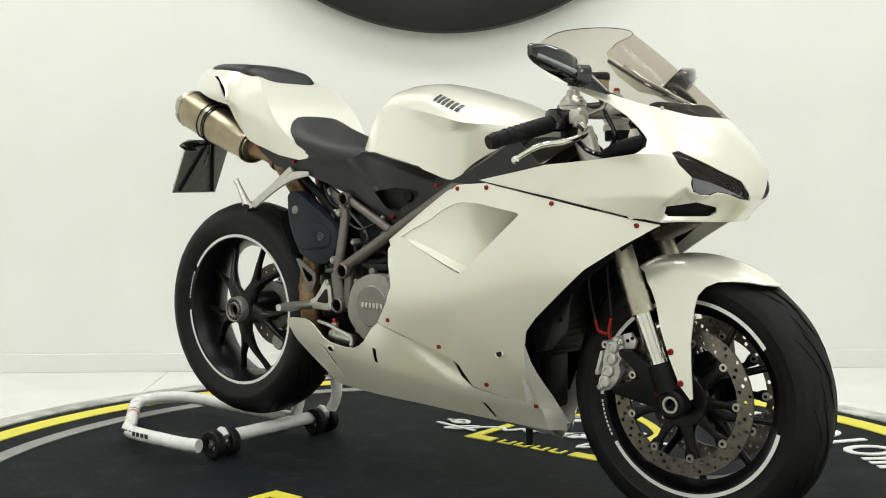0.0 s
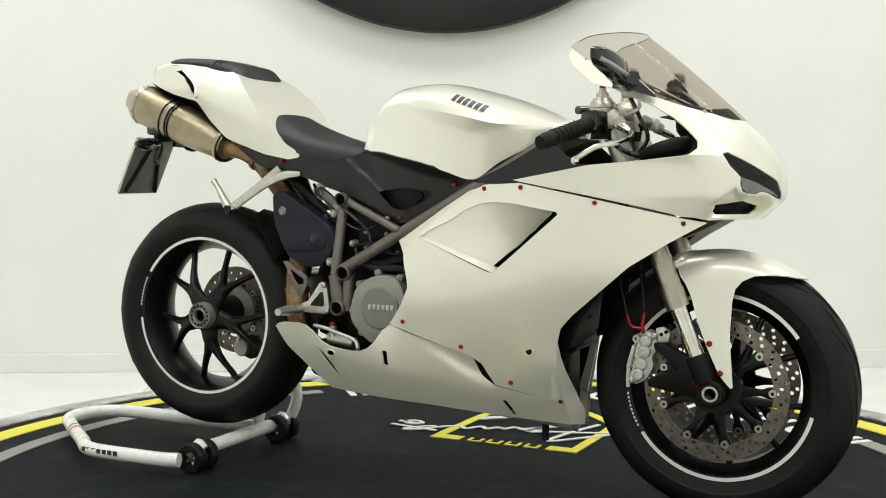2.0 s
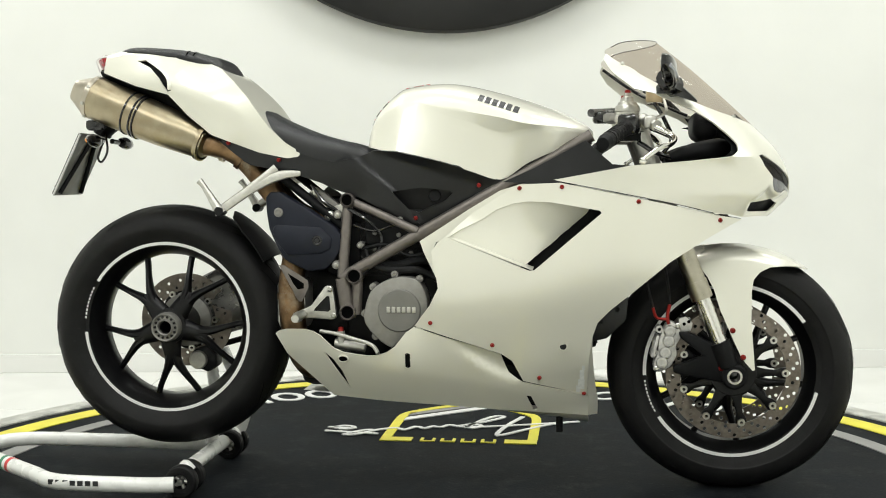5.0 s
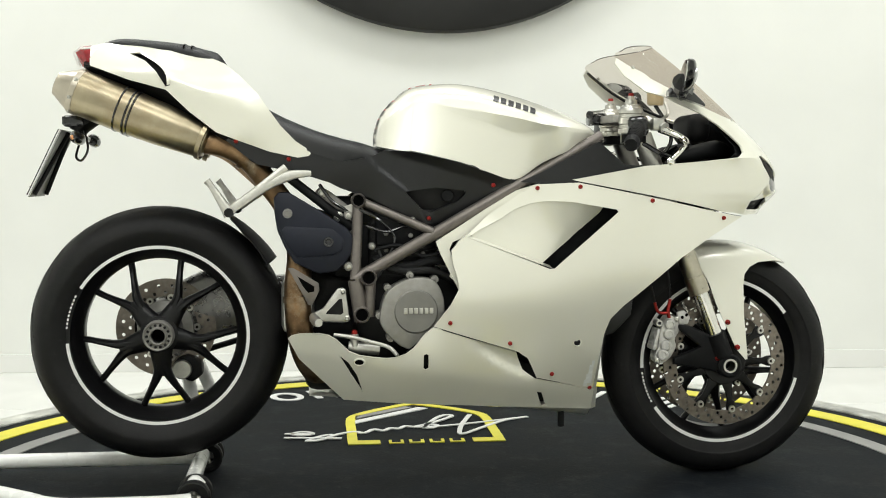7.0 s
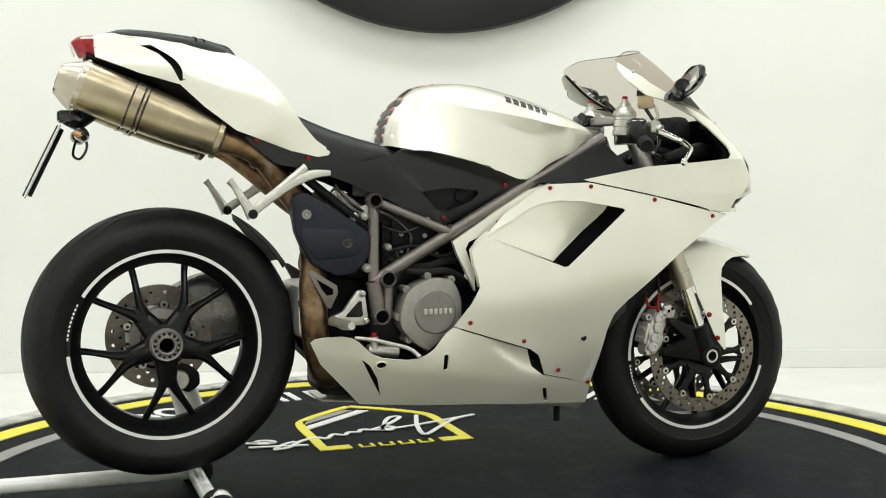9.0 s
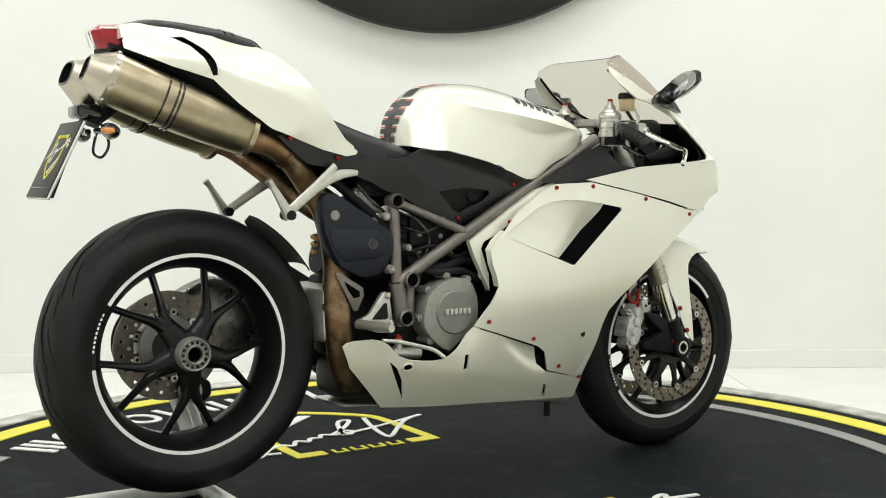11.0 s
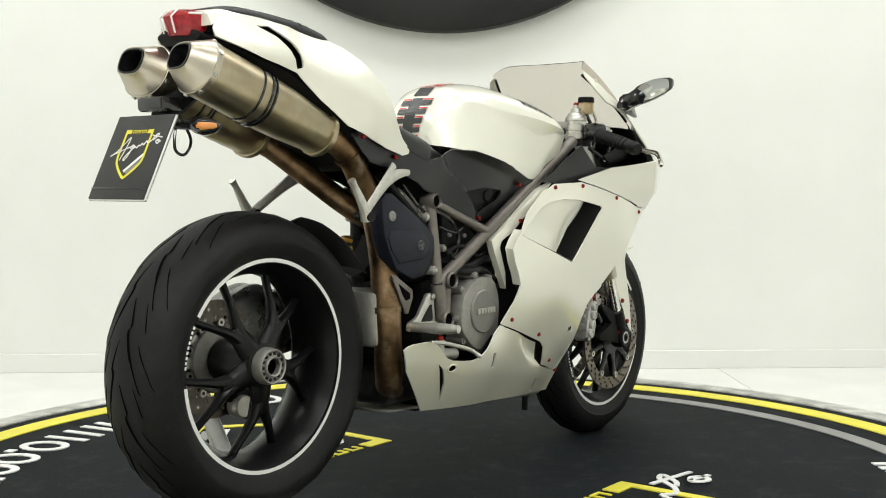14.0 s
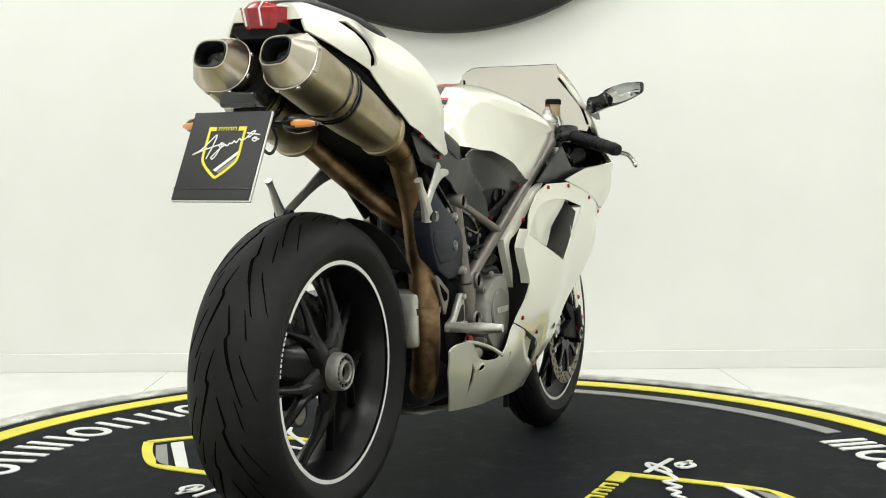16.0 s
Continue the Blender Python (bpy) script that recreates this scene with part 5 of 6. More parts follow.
for s in (-1, 1):
    part("holder_strut", move(tube([(s * 0.01, 0.085, -0.009), (s * 0.065, -0.08, -0.009)], 0.006, 8, smooth=False), PM), BLACKP, bike)
    ind = part("indicator", tube([(-0.905, 0.02 + s * 0.03, 0.875), (-0.9, 0.02 + s * 0.09, 0.872)], 0.007, 10, smooth=False), GLOSSB, bike)
    part("indicator_body", tube([(-0.898, 0.02 + s * 0.08, 0.872), (-0.898, 0.02 + s * 0.115, 0.872), (-0.896, 0.02 + s * 0.145, 0.872)], 0.014, 14, 5, radii=[0.012, 0.0165, 0.013, 0.003], squash=1.2), GLOSSB, ind)
    part("indicator_lens", tube([(-0.904, 0.02 + s * 0.085, 0.872), (-0.905, 0.02 + s * 0.115, 0.872), (-0.902, 0.02 + s * 0.143, 0.872)], 0.014, 14, 5, radii=[0.006, 0.0105, 0.008, 0.003], squash=1.2), ORANGE, ind, "orange indicator lens")
part("plate_cable", tube([(-0.9, -0.01, 0.9), (-0.885, -0.03, 0.85), (-0.9, -0.03, 0.82), (-0.915, -0.02, 0.83), (-0.905, -0.01, 0.87)], 0.003, 8), GLOSSB, bike)

# ---- front end ----
def fork_at(z):
    return 0.441 + (0.961 - z) * 0.39


for s in (-1, 1):
    y = s * 0.1
    fk = part("fork_leg", tube([(fork_at(0.7), y, 0.7), (fork_at(0.5), y, 0.5)], 0.0245, 24, smooth=False), GOLD, bike, "beige upper fork tube")
    part("upper_tube", tube([(fork_at(0.88), y, 0.88), (fork_at(0.7), y, 0.7)], 0.0245, 24, smooth=False), ALLOY, fk)
    part("fork_collar", tube([(fork_at(0.525), y, 0.525), (fork_at(0.483), y, 0.483)], 0.0265, 24, smooth=False), GOLD, fk)
    part("fork_slider", tube([(fork_at(0.5), y, 0.5), (fork_at(0.36), y, 0.36)], 0.0195, 24, smooth=False), CHROME, fk, "chromed fork slider")
    part("fork_foot", tube([(fork_at(0.378), y, 0.378), (0.69, y, 0.32)], 0.026, 20, smooth=False), BLACKP, fk)
    part("axle_clamp", lathe([(0.019, y - 0.02), (0.026, y - 0.02), (0.031, y - 0.016), (0.031, y + 0.016), (0.026, y + 0.02), (0.019, y + 0.02)], 28, centre=(0.704, 0, 0.296), closed=True), BLACKP, fk)
    part("axle_end", lathe([(0.013, y - 0.019 * 1), (0.018, y - 0.019), (0.0195, y - 0.012), (0.0195, y + 0.019), (0.013, y + 0.019)], 24, centre=(0.704, 0, 0.296), closed=True), STEEL, fk)
    part("caliper_arm", slab([(0.70, 0.32), (0.655, 0.375), (0.6, 0.4), (0.573, 0.402), (0.575, 0.388), (0.63, 0.345), (0.56, 0.318), (0.56, 0.302), (0.69, 0.278)], y - 0.012, y + 0.012, 0.005), BLACKP, fk)
    cal = part("brake_caliper", slab([tuple(q) for q in spline([(0.55, 0.425), (0.574, 0.41), (0.577, 0.385), (0.566, 0.365), (0.569, 0.345), (0.553, 0.315), (0.525, 0.301), (0.513, 0.318), (0.524, 0.35), (0.527, 0.385)], 3, True)], s * 0.094, s * 0.05, 0.009), CALI, bike, "silver four-piston brake caliper")
    for x, z in ((0.552, 0.402), (0.549, 0.378), (0.541, 0.349), (0.533, 0.325)):
        part("piston_boss", lathe([(0, s * 0.1), (0.0075, s * 0.1), (0.008, s * 0.103), (0.0125, s * 0.102), (0.015, s * 0.098), (0.016, s * 0.085)], 20, centre=(x, 0, z)), CALI, cal)
    part("caliper_bridge", slab([(0.515, 0.335), (0.528, 0.39), (0.52, 0.393), (0.505, 0.338)], s * 0.098, s * 0.045, 0.004), CALI, cal)
    part("caliper_bolt", bolt((0.57, s * 0.094, 0.415), (0, s, 0), 0.008, 0.006), STEEL, cal)
    part("caliper_bolt", bolt((0.52, s * 0.094, 0.31), (0, s, 0), 0.008, 0.006), STEEL, cal)
    part("caliper_bracket", slab([(0.572, 0.432), (0.592, 0.437), (0.607, 0.421), (0.602, 0.402), (0.578, 0.398)], s * 0.09, s * 0.078, 0.003), CALI, cal)
    # black bolt heads set on the bracket as the shade of its two holes
    for x, z in ((0.586, 0.419), (0.597, 0.425)):
        part("bracket_hole_shade", bolt((x, s * 0.0905, z), (0, s, 0), 0.0042, 0.0015), GAPDARK, cal)
    for x, z in ((0.521, 0.372), (0.516, 0.348), (0.527, 0.405)):
        part("caliper_lug", lathe([(0.004, s * 0.088), (0.0085, s * 0.088), (0.0095, s * 0.084), (0.0095, s * 0.06)], 16, centre=(x, 0, z)), CALI, cal)
    part("hose_fitting", tube([(0.548, s * 0.1, 0.42), (0.545, s * 0.1, 0.44), (0.55, s * 0.1, 0.468)], 0.0045, 8), REDB, cal, "red hose fitting")
    part("hose_fitting", tube([(0.548, s * 0.1, 0.432), (0.52, s * 0.1, 0.435), (0.51, s * 0.1, 0.46)], 0.004, 8), REDB, cal)
    part("brake_hose", tube([(0.55, s * 0.1, 0.47), (0.545, s * 0.1, 0.52), (0.53, s * 0.09, 0.6), (0.5, s * 0.07, 0.7)], 0.0035, 8), DARKM, bike)
    part("brake_hose", tube([(0.51, s * 0.1, 0.46), (0.495, s * 0.1, 0.52), (0.48, s * 0.09, 0.6), (0.47, s * 0.07, 0.7)], 0.0035, 8), DARKM, bike)
# mudguard: one skin, from the middle line over the crown and down each fork leg
GR, GY = [0.02, 0.05, 0.1, 0.15, 0.2, 0.25, 0.28], [0.111, 0.111, 0.109, 0.103, 0.095, 0.086, 0.078]
CROWN = spline([(0.078, 0.28), (0.072, 0.29), (0.06, 0.299), (0.04, 0.306), (0.02, 0.309), (0.0, 0.31)], 8)
CLEN = np.concatenate([[0], np.cumsum([float(np.linalg.norm(q - p)) for p, q in zip(CROWN, CROWN[1:])])])
CROWN = np.array(CROWN)


def guard(u, v):
    """u, v: side view; past the shoulder the distance from the axle goes on over the crown."""
    dx, dz = u - FW[0], v - FW[2]
    rho = max(1e-6, math.hypot(dx, dz))
    if rho < 0.28:
        return Vector((u, -float(np.interp(rho, GR, GY)), v))
    s = min(rho - 0.28, CLEN[-1])
    y, r = float(np.interp(s, CLEN, CROWN[:, 0])), float(np.interp(s, CLEN, CROWN[:, 1]))
    r += 0.003 * math.exp(-(y / 0.016) ** 2)
    return Vector((FW[0] + r * dx / rho, -y, FW[2] + r * dz / rho))


def around(a, rho):
    return (FW[0] + rho * math.cos(radians(a)), FW[2] + rho * math.sin(radians(a)))


top = 0.28 + float(CLEN[-1])
both("front_mudguard", patch([around(a, top) for a in (53, 60, 70, 80, 90, 100, 108, 113)] + [around(113, 0.335), around(111, 0.305), around(108, 0.285)] + [(0.628, 0.55), (0.64, 0.535), (0.655, 0.505), (0.67, 0.455), (0.7, 0.385), (0.722, 0.338), (0.747, 0.31), (0.752, 0.313), (0.743, 0.426), (0.745, 0.5), (0.75, 0.528), (0.765, 0.546)]
     + [around(72, 0.272), around(68, 0.281), around(62, 0.3), around(57, 0.325)], guard, (), 0.011, 0.003), PEARL, bike, "pearl white front mudguard")
for s in (-1, 1):
    for bx, bz in ((0.699, 0.407), (0.724, 0.343)):
        part("red_bolt", bolt((bx, s * (0.001 - guard(bx, bz).y), bz), (0, s, 0), 0.007, 0.004), REDB, bike)
    part("red_bolt", bolt((0.672, s * 0.112, 0.316), (0, s, 0), 0.007, 0.004), REDB, bike)

# bars, clamp and controls
part("top_clamp", slab([(0.40, -0.075), (0.43, -0.1), (0.46, -0.095), (0.468, -0.07), (0.445, -0.03), (0.445, 0.03), (0.468, 0.07), (0.46, 0.095), (0.43, 0.1), (0.40, 0.075), (0.385, 0.03), (0.385, -0.03)], 0, 0.02, 0.004), ENGINE, bike, "grey top fork clamp").matrix_local = pose(0.005, 0, 0.912, 90, 0, 0)
for s in (-1, 1):
    y = s * 0.095
    cap = part("fork_cap", lathe([(0, 0.978), (0.008, 0.978), (0.009, 0.97), (0.014, 0.968), (0.016, 0.957), (0.022, 0.955), (0.024, 0.949), (0.028, 0.947), (0.0305, 0.94), (0.0305, 0.934), (0.0285, 0.932), (0.0285, 0.925), (0.031, 0.923), (0.031, 0.908), (0.0285, 0.906), (0.0285, 0.898), (0.0315, 0.896), (0.0315, 0.884), (0.026, 0.882), (0.026, 0.86)], 28, centre=(0.446, y, 0), axis="z"), STEEL, bike, "machined fork cap")
    part("adjuster", lathe([(0, 0.985), (0.006, 0.985), (0.0075, 0.981), (0.0075, 0.97)], 12, centre=(0.446, y, 0), axis="z"), REDB, cap)
    part("clip_on", lathe([(0.028, 0.885), (0.036, 0.885), (0.036, 0.862), (0.028, 0.862)], 24, centre=(0.456, y, 0), axis="z", closed=True), BLACKP, bike)
    part("handlebar", rod((0.46, s * 0.12, 0.905), (0.39, s * 0.3, 0.853), 0.011), DARKM, bike)
    part("switch_cluster", move(box(0, 0, 0, 0.05, 0.05, 0.05, 0.012), pose(0.447, s * 0.155, 0.9, 0, 0, s * 20)), GLOSSB, bike)
    part("grip", tube([(0.438, s * 0.178, 0.891), (0.385, s * 0.31, 0.853)], 0.017, 18, smooth=False, radii=[0.019, 0.017]), RUBBER, bike, "black rubber grip")
    for k in range(7):
        g0 = Vector((0.438, s * 0.178, 0.891)).lerp(Vector((0.385, s * 0.31, 0.853)), 0.12 + 0.11 * k)
        g1 = g0.lerp(Vector((0.385, s * 0.31, 0.853)), 0.06)
        part("grip_ring", tube([tuple(g0), tuple(g1)], 0.0192, 16, smooth=False), RUBBER, bike)
    part("bar_end", tube([(0.387, s * 0.305, 0.854), (0.38, s * 0.322, 0.849)], 0.019, 18, smooth=False, radii=[0.019, 0.015]), BLACKP, bike)
    part("lever", tube([(0.5, s * 0.16, 0.895), (0.545, s * 0.2, 0.868), (0.535, s * 0.26, 0.85), (0.505, s * 0.315, 0.84), (0.47, s * 0.345, 0.815)], 0.007, 12, radii=[0.011, 0.008, 0.0075, 0.007, 0.006], squash=0.8), CHROME, bike, "polished brake lever")
    part("lever_ball", move(lathe([(0, -0.009), (0.006, -0.006), (0.009, 0), (0.006, 0.006), (0, 0.009)], 14), Matrix.Translation((0.467, s * 0.347, 0.811))), CHROME, bike)
    part("master_cylinder", tube([(0.48, s * 0.12, 0.915), (0.51, s * 0.17, 0.895)], 0.014, 12, smooth=False), ALLOY, bike)
    part("lever_bracket", box(0.495, s * 0.15, 0.905, 0.03, 0.04, 0.03, 0.006), ALLOY, bike)
    if s < 0:
        rs = part("fluid_reservoir", lathe([(0, 0.955), (0.018, 0.955), (0.021, 0.96), (0.021, 0.986), (0.018, 0.99)], 20, centre=(0.51, s * 0.09, 0), axis="z"), TANKY, bike, "amber brake fluid reservoir")
        part("reservoir_cap", lathe([(0, 1.004), (0.02, 1.004), (0.0235, 1.0), (0.0235, 0.988), (0, 0.988)], 20, centre=(0.51, s * 0.09, 0), axis="z"), BLACKP, rs)
        part("reservoir_stay", tube([(0.495, s * 0.115, 0.91), (0.535, s * 0.11, 0.93), (0.53, s * 0.1, 0.965)], 0.004, 8), STEEL, bike)
        part("fluid_hose", tube([(0.51, s * 0.09, 0.955), (0.535, s * 0.1, 0.91), (0.55, s * 0.09, 0.86), (0.5, s * 0.08, 0.8)], 0.005, 8), GLOSSB, bike)
    # mirror
    mr = part("mirror_foot", loft([(0.505, [(0, 0.985), (0.007, 0.983), (0.011, 0.968)]), (0.535, [(0, 1.004), (0.013, 0.996), (0.016, 0.965)]), (0.565, [(0, 0.985), (0.011, 0.98), (0.013, 0.957)]), (0.598, [(0, 0.954), (0.005, 0.952), (0.006, 0.946)])], 3, 4), GLOSSB, bike, "gloss black rear-view mirror")
    mr.matrix_local = pose(0, s * 0.2, 0)
    part("mirror_stalk", tube([(0.545, s * 0.2, 0.985), (0.53, s * 0.225, 0.99), (0.525, s * 0.25, 1.0)], 0.012, 10, radii=[0.026, 0.022, 0.024]), GLOSSB, bike)
    hd = bmesh.new()
    rows = []
    for tt, w, h in ((0.0, 0.7, 0.8), (0.04, 0.85, 0.95), (0.25, 1, 1.05), (0.5, 1, 1), (0.75, 0.9, 0.85), (0.95, 0.62, 0.6), (1.0, 0.4, 0.4)):
        c = Vector((0.528, s * 0.235, 1.0)).lerp(Vector((0.505, s * 0.358, 1.03)), tt)
        rows.append([hd.verts.new(c + Vector((0.026 * w * abs(math.cos(q)) ** 0.55 * (1 if math.cos(q) > 0 else -0.1), 0, 0.027 * h * abs(math.sin(q)) ** 0.6 * (1 if math.sin(q) > 0 else -1)))) for q in np.linspace(0, 2 * math.pi, 17)[:-1].tolist()])
    for a, b in zip(rows, rows[1:]):
        for k in range(16):
            hd.faces.new((a[k], a[(k + 1) % 16], b[(k + 1) % 16], b[k]))
    hd.faces.new(rows[0])
    hd.faces.new(rows[-1])
    mh = part("mirror_head", hd, GLOSSB, bike, "gloss black mirror housing")
    part("mirror_lamp", tube([(0.549, s * 0.25, 0.992), (0.54, s * 0.3, 1.005), (0.522, s * 0.35, 1.02)], 0.0055, 10, 5, squash=0.6), LENS2, mh, "pale indicator strip")
    gl = slab([tuple(q) for q in spline([(-0.056, 0.002), (-0.04, 0.022), (0.01, 0.027), (0.048, 0.016), (0.056, 0.0), (0.04, -0.018), (-0.03, -0.022)], 3, True)], -0.001, 0.001, 0.0005)
    part("mirror_glass", move(gl, Matrix.Translation((0.5135, s * 0.298, 1.0155)) @ pose(0, 0, 0, 0, 0, s * 100.6) @ pose(0, 0, 0, 0, -13, 0)), MIRROR, mh, "mirror glass")
part("dash", box(0.635, 0, 0.9, 0.06, 0.15, 0.075, 0.025, 4), BLACKP, bike, "black instrument panel")
part("steering_damper", rod((0.36, -0.02, 0.935), (0.42, 0.1, 0.945), 0.01), GLOSSB, bike)
part("ignition_block", box(0.385, 0.02, 0.925, 0.04, 0.06, 0.03, 0.008), GLOSSB, bike)
both("cockpit_panel", patch([(0.15, 0.765), (0.218, 0.795), (0.345, 0.862), (0.374, 0.836), (0.408, 0.806), (0.46, 0.802), (0.6, 0.812), (0.66, 0.81), (0.6, 0.78), (0.287, 0.755)], lambda u, v: Vector((u, -0.165 - 0.1 * max(0, 0.82 - v) - 0.08 * max(0, u - 0.25) * (1 if v < 0.9 else 0), v)), (), 0.025, 0.004), PANELB, bike, "satin black cockpit infill panel")
# added black sheet just inside the nose skin, which keeps its inside dark
both("nose_dark_sheet", patch([nu(0.62, 0.93), nu(0.64, 0.905), nu(0.666, 0.878), nu(0.69, 0.85), nu(0.69, 0.836), nu(0.58, 0.808), nu(0.447, 0.798), nu(0.3, 0.77), nu(0.47, 0.735), nu(0.66, 0.695), (0.62, 0.69), (0.3, 0.69), (0.0, 0.69), (0.0, 0.89), (0.4, 0.9)], lambda u, v: nose(u, v) * 1 + Vector((-0.012, 0.012 if u > 0.2 else 0.004, 0.0)), [LAMP], 0.04, 0.002), BLACKP, bike)
both("cockpit_duct", tube([(0.55, -0.125, 0.82), (0.6, -0.135, 0.835), (0.66, -0.12, 0.845), (0.7, -0.09, 0.835)], 0.03, 14, radii=[0.016, 0.021, 0.022, 0.016]), BLACKP, bike)
both("wiring_loom", tube([(0.47, -0.12, 0.86), (0.52, -0.14, 0.83), (0.57, -0.12, 0.825), (0.63, -0.1, 0.86)], 0.006, 8), GLOSSB, bike)
part("lamp_unit", box(0.7, 0, 0.78, 0.14, 0.22, 0.12, 0.03), BLACKP, bike)
part("chin_duct", move(box(0, 0, 0, 0.09, 0.08, 0.02, 0.006), pose(0.655, 0, 0.662, 0, -25)), AMBERB, bike, "brown plastic duct under the nose")
both("screen_rail", tube([tuple(nose(*q) + Vector((-0.006, 0.012, -0.004))) for q in (nu(0.4, 1.06), nu(0.47, 1.012), nu(0.53, 0.98), nu(0.62, 0.94))], 0.004, 8), GLOSSB, bike)
for q in ((0.43, 1.042), (0.55, 0.973), (0.69, 0.917)):
    both("screen_screw", bolt(nose(*nu(*q)) + Vector((0, -0.001, 0)), (0.3, -1, 0.5), 0.0045, 0.003), STEEL, bike)
both("seam_line", tube([(x, -W(x, z) - 0.001, z) for x, z in ((0.29, 0.7645), (0.38, 0.747), (0.468, 0.729), (0.57, 0.709), (0.66, 0.687), (0.705, 0.679))], 0.0006, 6), GLOSSB, bike)
part("belly_floor", loft([(-0.36, [(0, 0.236), (0.05, 0.236), (0.08, 0.24)]), (-0.276, [(0, 0.228), (0.05, 0.229), (0.088, 0.236)]), (-0.1, [(0, 0.215), (0.06, 0.216), (0.098, 0.222)]), (0.1, [(0, 0.19), (0.05, 0.195), (0.09, 0.207)]), (0.25, [(0, 0.172), (0.04, 0.178), (0.07, 0.194)]), (0.357, [(0, 0.155), (0.02, 0.165), (0.045, 0.184)])], 3, 3, True, False), PEARL, bike)
part("drain_stub", rod((0.285, -0.03, 0.135), (0.285, -0.03, 0.2), 0.009, 12), BLACKP, bike)

# red screws on the fairings
for x, z in ((0.29, 0.753), (0.467, 0.719), (0.657, 0.675), (-0.023, 0.428), (0.125, 0.374), (0.237, 0.29), (0.345, 0.245), (0.19, 0.75), (0.062, 0.667)):
    w = W(x, z) if x > 0.07 or z < 0.5 else 0.163
    both("red_bolt", bolt((x, -w - 0.0005, z), (0, -1, 0.1), 0.0055, 0.0035), REDB, bike)
BX, BZ = -0.24, 0.335
oval = [(BX + 0.0125 * math.cos(q), BZ + 0.0085 * math.sin(q)) for q in np.linspace(0, 2 * math.pi, 21)[:-1].tolist()]
both("belly_hole_rim", tube([(x, -W(x, z) - 0.001, z) for x, z in oval + oval[:1]], 0.0022, 8, smooth=False), PEARL, bike)
# black oval laid over the skin paints in the hole's shade
both("belly_oval_shade", patch(oval, lambda u, v: Vector((u, -W(u, v) - 0.0012, v)), (), 0.008, 0.0), GAPDARK, bike)
FX, FZ = 0.294, 0.372
both("screw_cup", lathe([(0.008, -0.0005), (0.0095, -0.0022), (0.011, -0.0012), (0.0115, 0.002)], 20, centre=(FX, -W(FX, FZ), FZ)), PEARL, bike)
# dark head fills the cup, for the shade of a recessed hole
both("screw_hole_shade", bolt((FX, -W(FX, FZ) - 0.0006, FZ), (0, -1, 0), 0.0082, 0.0012), DARKM, bike)
for x, y, z in ((0.09, 0.137, 0.757), (-0.066, 0.121, 0.677), (-0.403, 0.136, 0.82), (-0.525, 0.15, 0.862)):
    both("red_bolt", bolt((x, -y - 0.003, z), (0, -1, 0), 0.0055, 0.0035), REDB, bike)
both("panel_recess", patch([(-0.135, 0.748), (-0.05, 0.76), (0.03, 0.75), (0.01, 0.715), (-0.055, 0.683), (-0.09, 0.695)], lambda u, v: Vector((u, -SW(u, v) + 0.02, v)), (), 0.02, 0.001), DARKM, bike)
both("access_cap", lathe([(0, -0.12), (0.014, -0.12), (0.016, -0.117), (0.016, -0.1)], 20, centre=(-0.02, 0, 0.732)), BLACKP, bike)
part("seat_lock", lathe([(0.004, 0.972), (0.01, 0.972), (0.012, 0.968), (0.012, 0.955)], 20, centre=(-0.56, 0, 0.068), axis="z"), STEEL, bike)

# ---- marks laid on curved skins ----


def laid(ob, quads, origin, u, v, way, lift=0.0012):
    """Flat marks pressed onto a part: rectangles in the plane origin, u, v, moved along way until they meet the skin."""
    bm = bmesh.new()
    bm.from_mesh(ob.data)
    tree = BVHTree.FromBMesh(bm)
    out = bmesh.new()
    for u0, v0, u1, v1 in quads:
        n, m = max(1, int(abs(u1 - u0) / 0.008)), max(1, int(abs(v1 - v0) / 0.008))
        grid = {}
        for i in range(n + 1):
            for j in range(m + 1):
                q = Vector(origin) + Vector(u) * (u0 + (u1 - u0) * i / n) + Vector(v) * (v0 + (v1 - v0) * j / m)
                hit, nr, *_ = tree.ray_cast(q, Vector(way))
                if hit:
                    if nr.dot(Vector(way)) > 0:
                        nr = -nr
                    grid[i, j] = out.verts.new(hit + nr * lift)
        for i in range(n):
            for j in range(m):
                k = [(i, j), (i + 1, j), (i + 1, j + 1), (i, j + 1)]
                if all(c in grid for c in k):
                    out.faces.new([grid[c] for c in k])
    bm.free()
    return out


tank = bpy.data.objects["fuel_tank"]
for s in (-1, 1):
    d = Vector((0.187 - 0.088, 0, 0.938 - 0.972)).normalized()
    up = Vector((-d.z, 0, d.x))
    for k in range(6):
        q = laid(tank, [(k * 0.018, -0.008, k * 0.018 + 0.013, 0.008)], (0.09, s * 0.4, 0.967), d, up, (0, -s, 0))
        part("name_bar", q, INK, tank, "", 0)
chip = bpy.data.objects["side_fairing"]
for r in ((0.33, 0.258, 0.346, 0.285), (0.334, 0.285, 0.345, 0.31), (0.326, 0.25, 0.336, 0.268), (0.339, 0.31, 0.346, 0.322)):
    part("paint_chip", laid(chip, [r], (0, -0.5, 0), (1, 0, 0), (0, 0, 1), (0, 1, 0), 0.0008), CHIP, chip, "worn patch in the paint", 0)
front, up, ahead = (-0.5, 0, 0), (0, 0, 1), (1, 0, 0)
part("tank_pad", laid(tank, [(-0.016, 0.858, 0.016, 0.968)], front, (0, 1, 0), up, ahead, 0.002), INK, tank, "black toothed tank pad with red lines", 0)
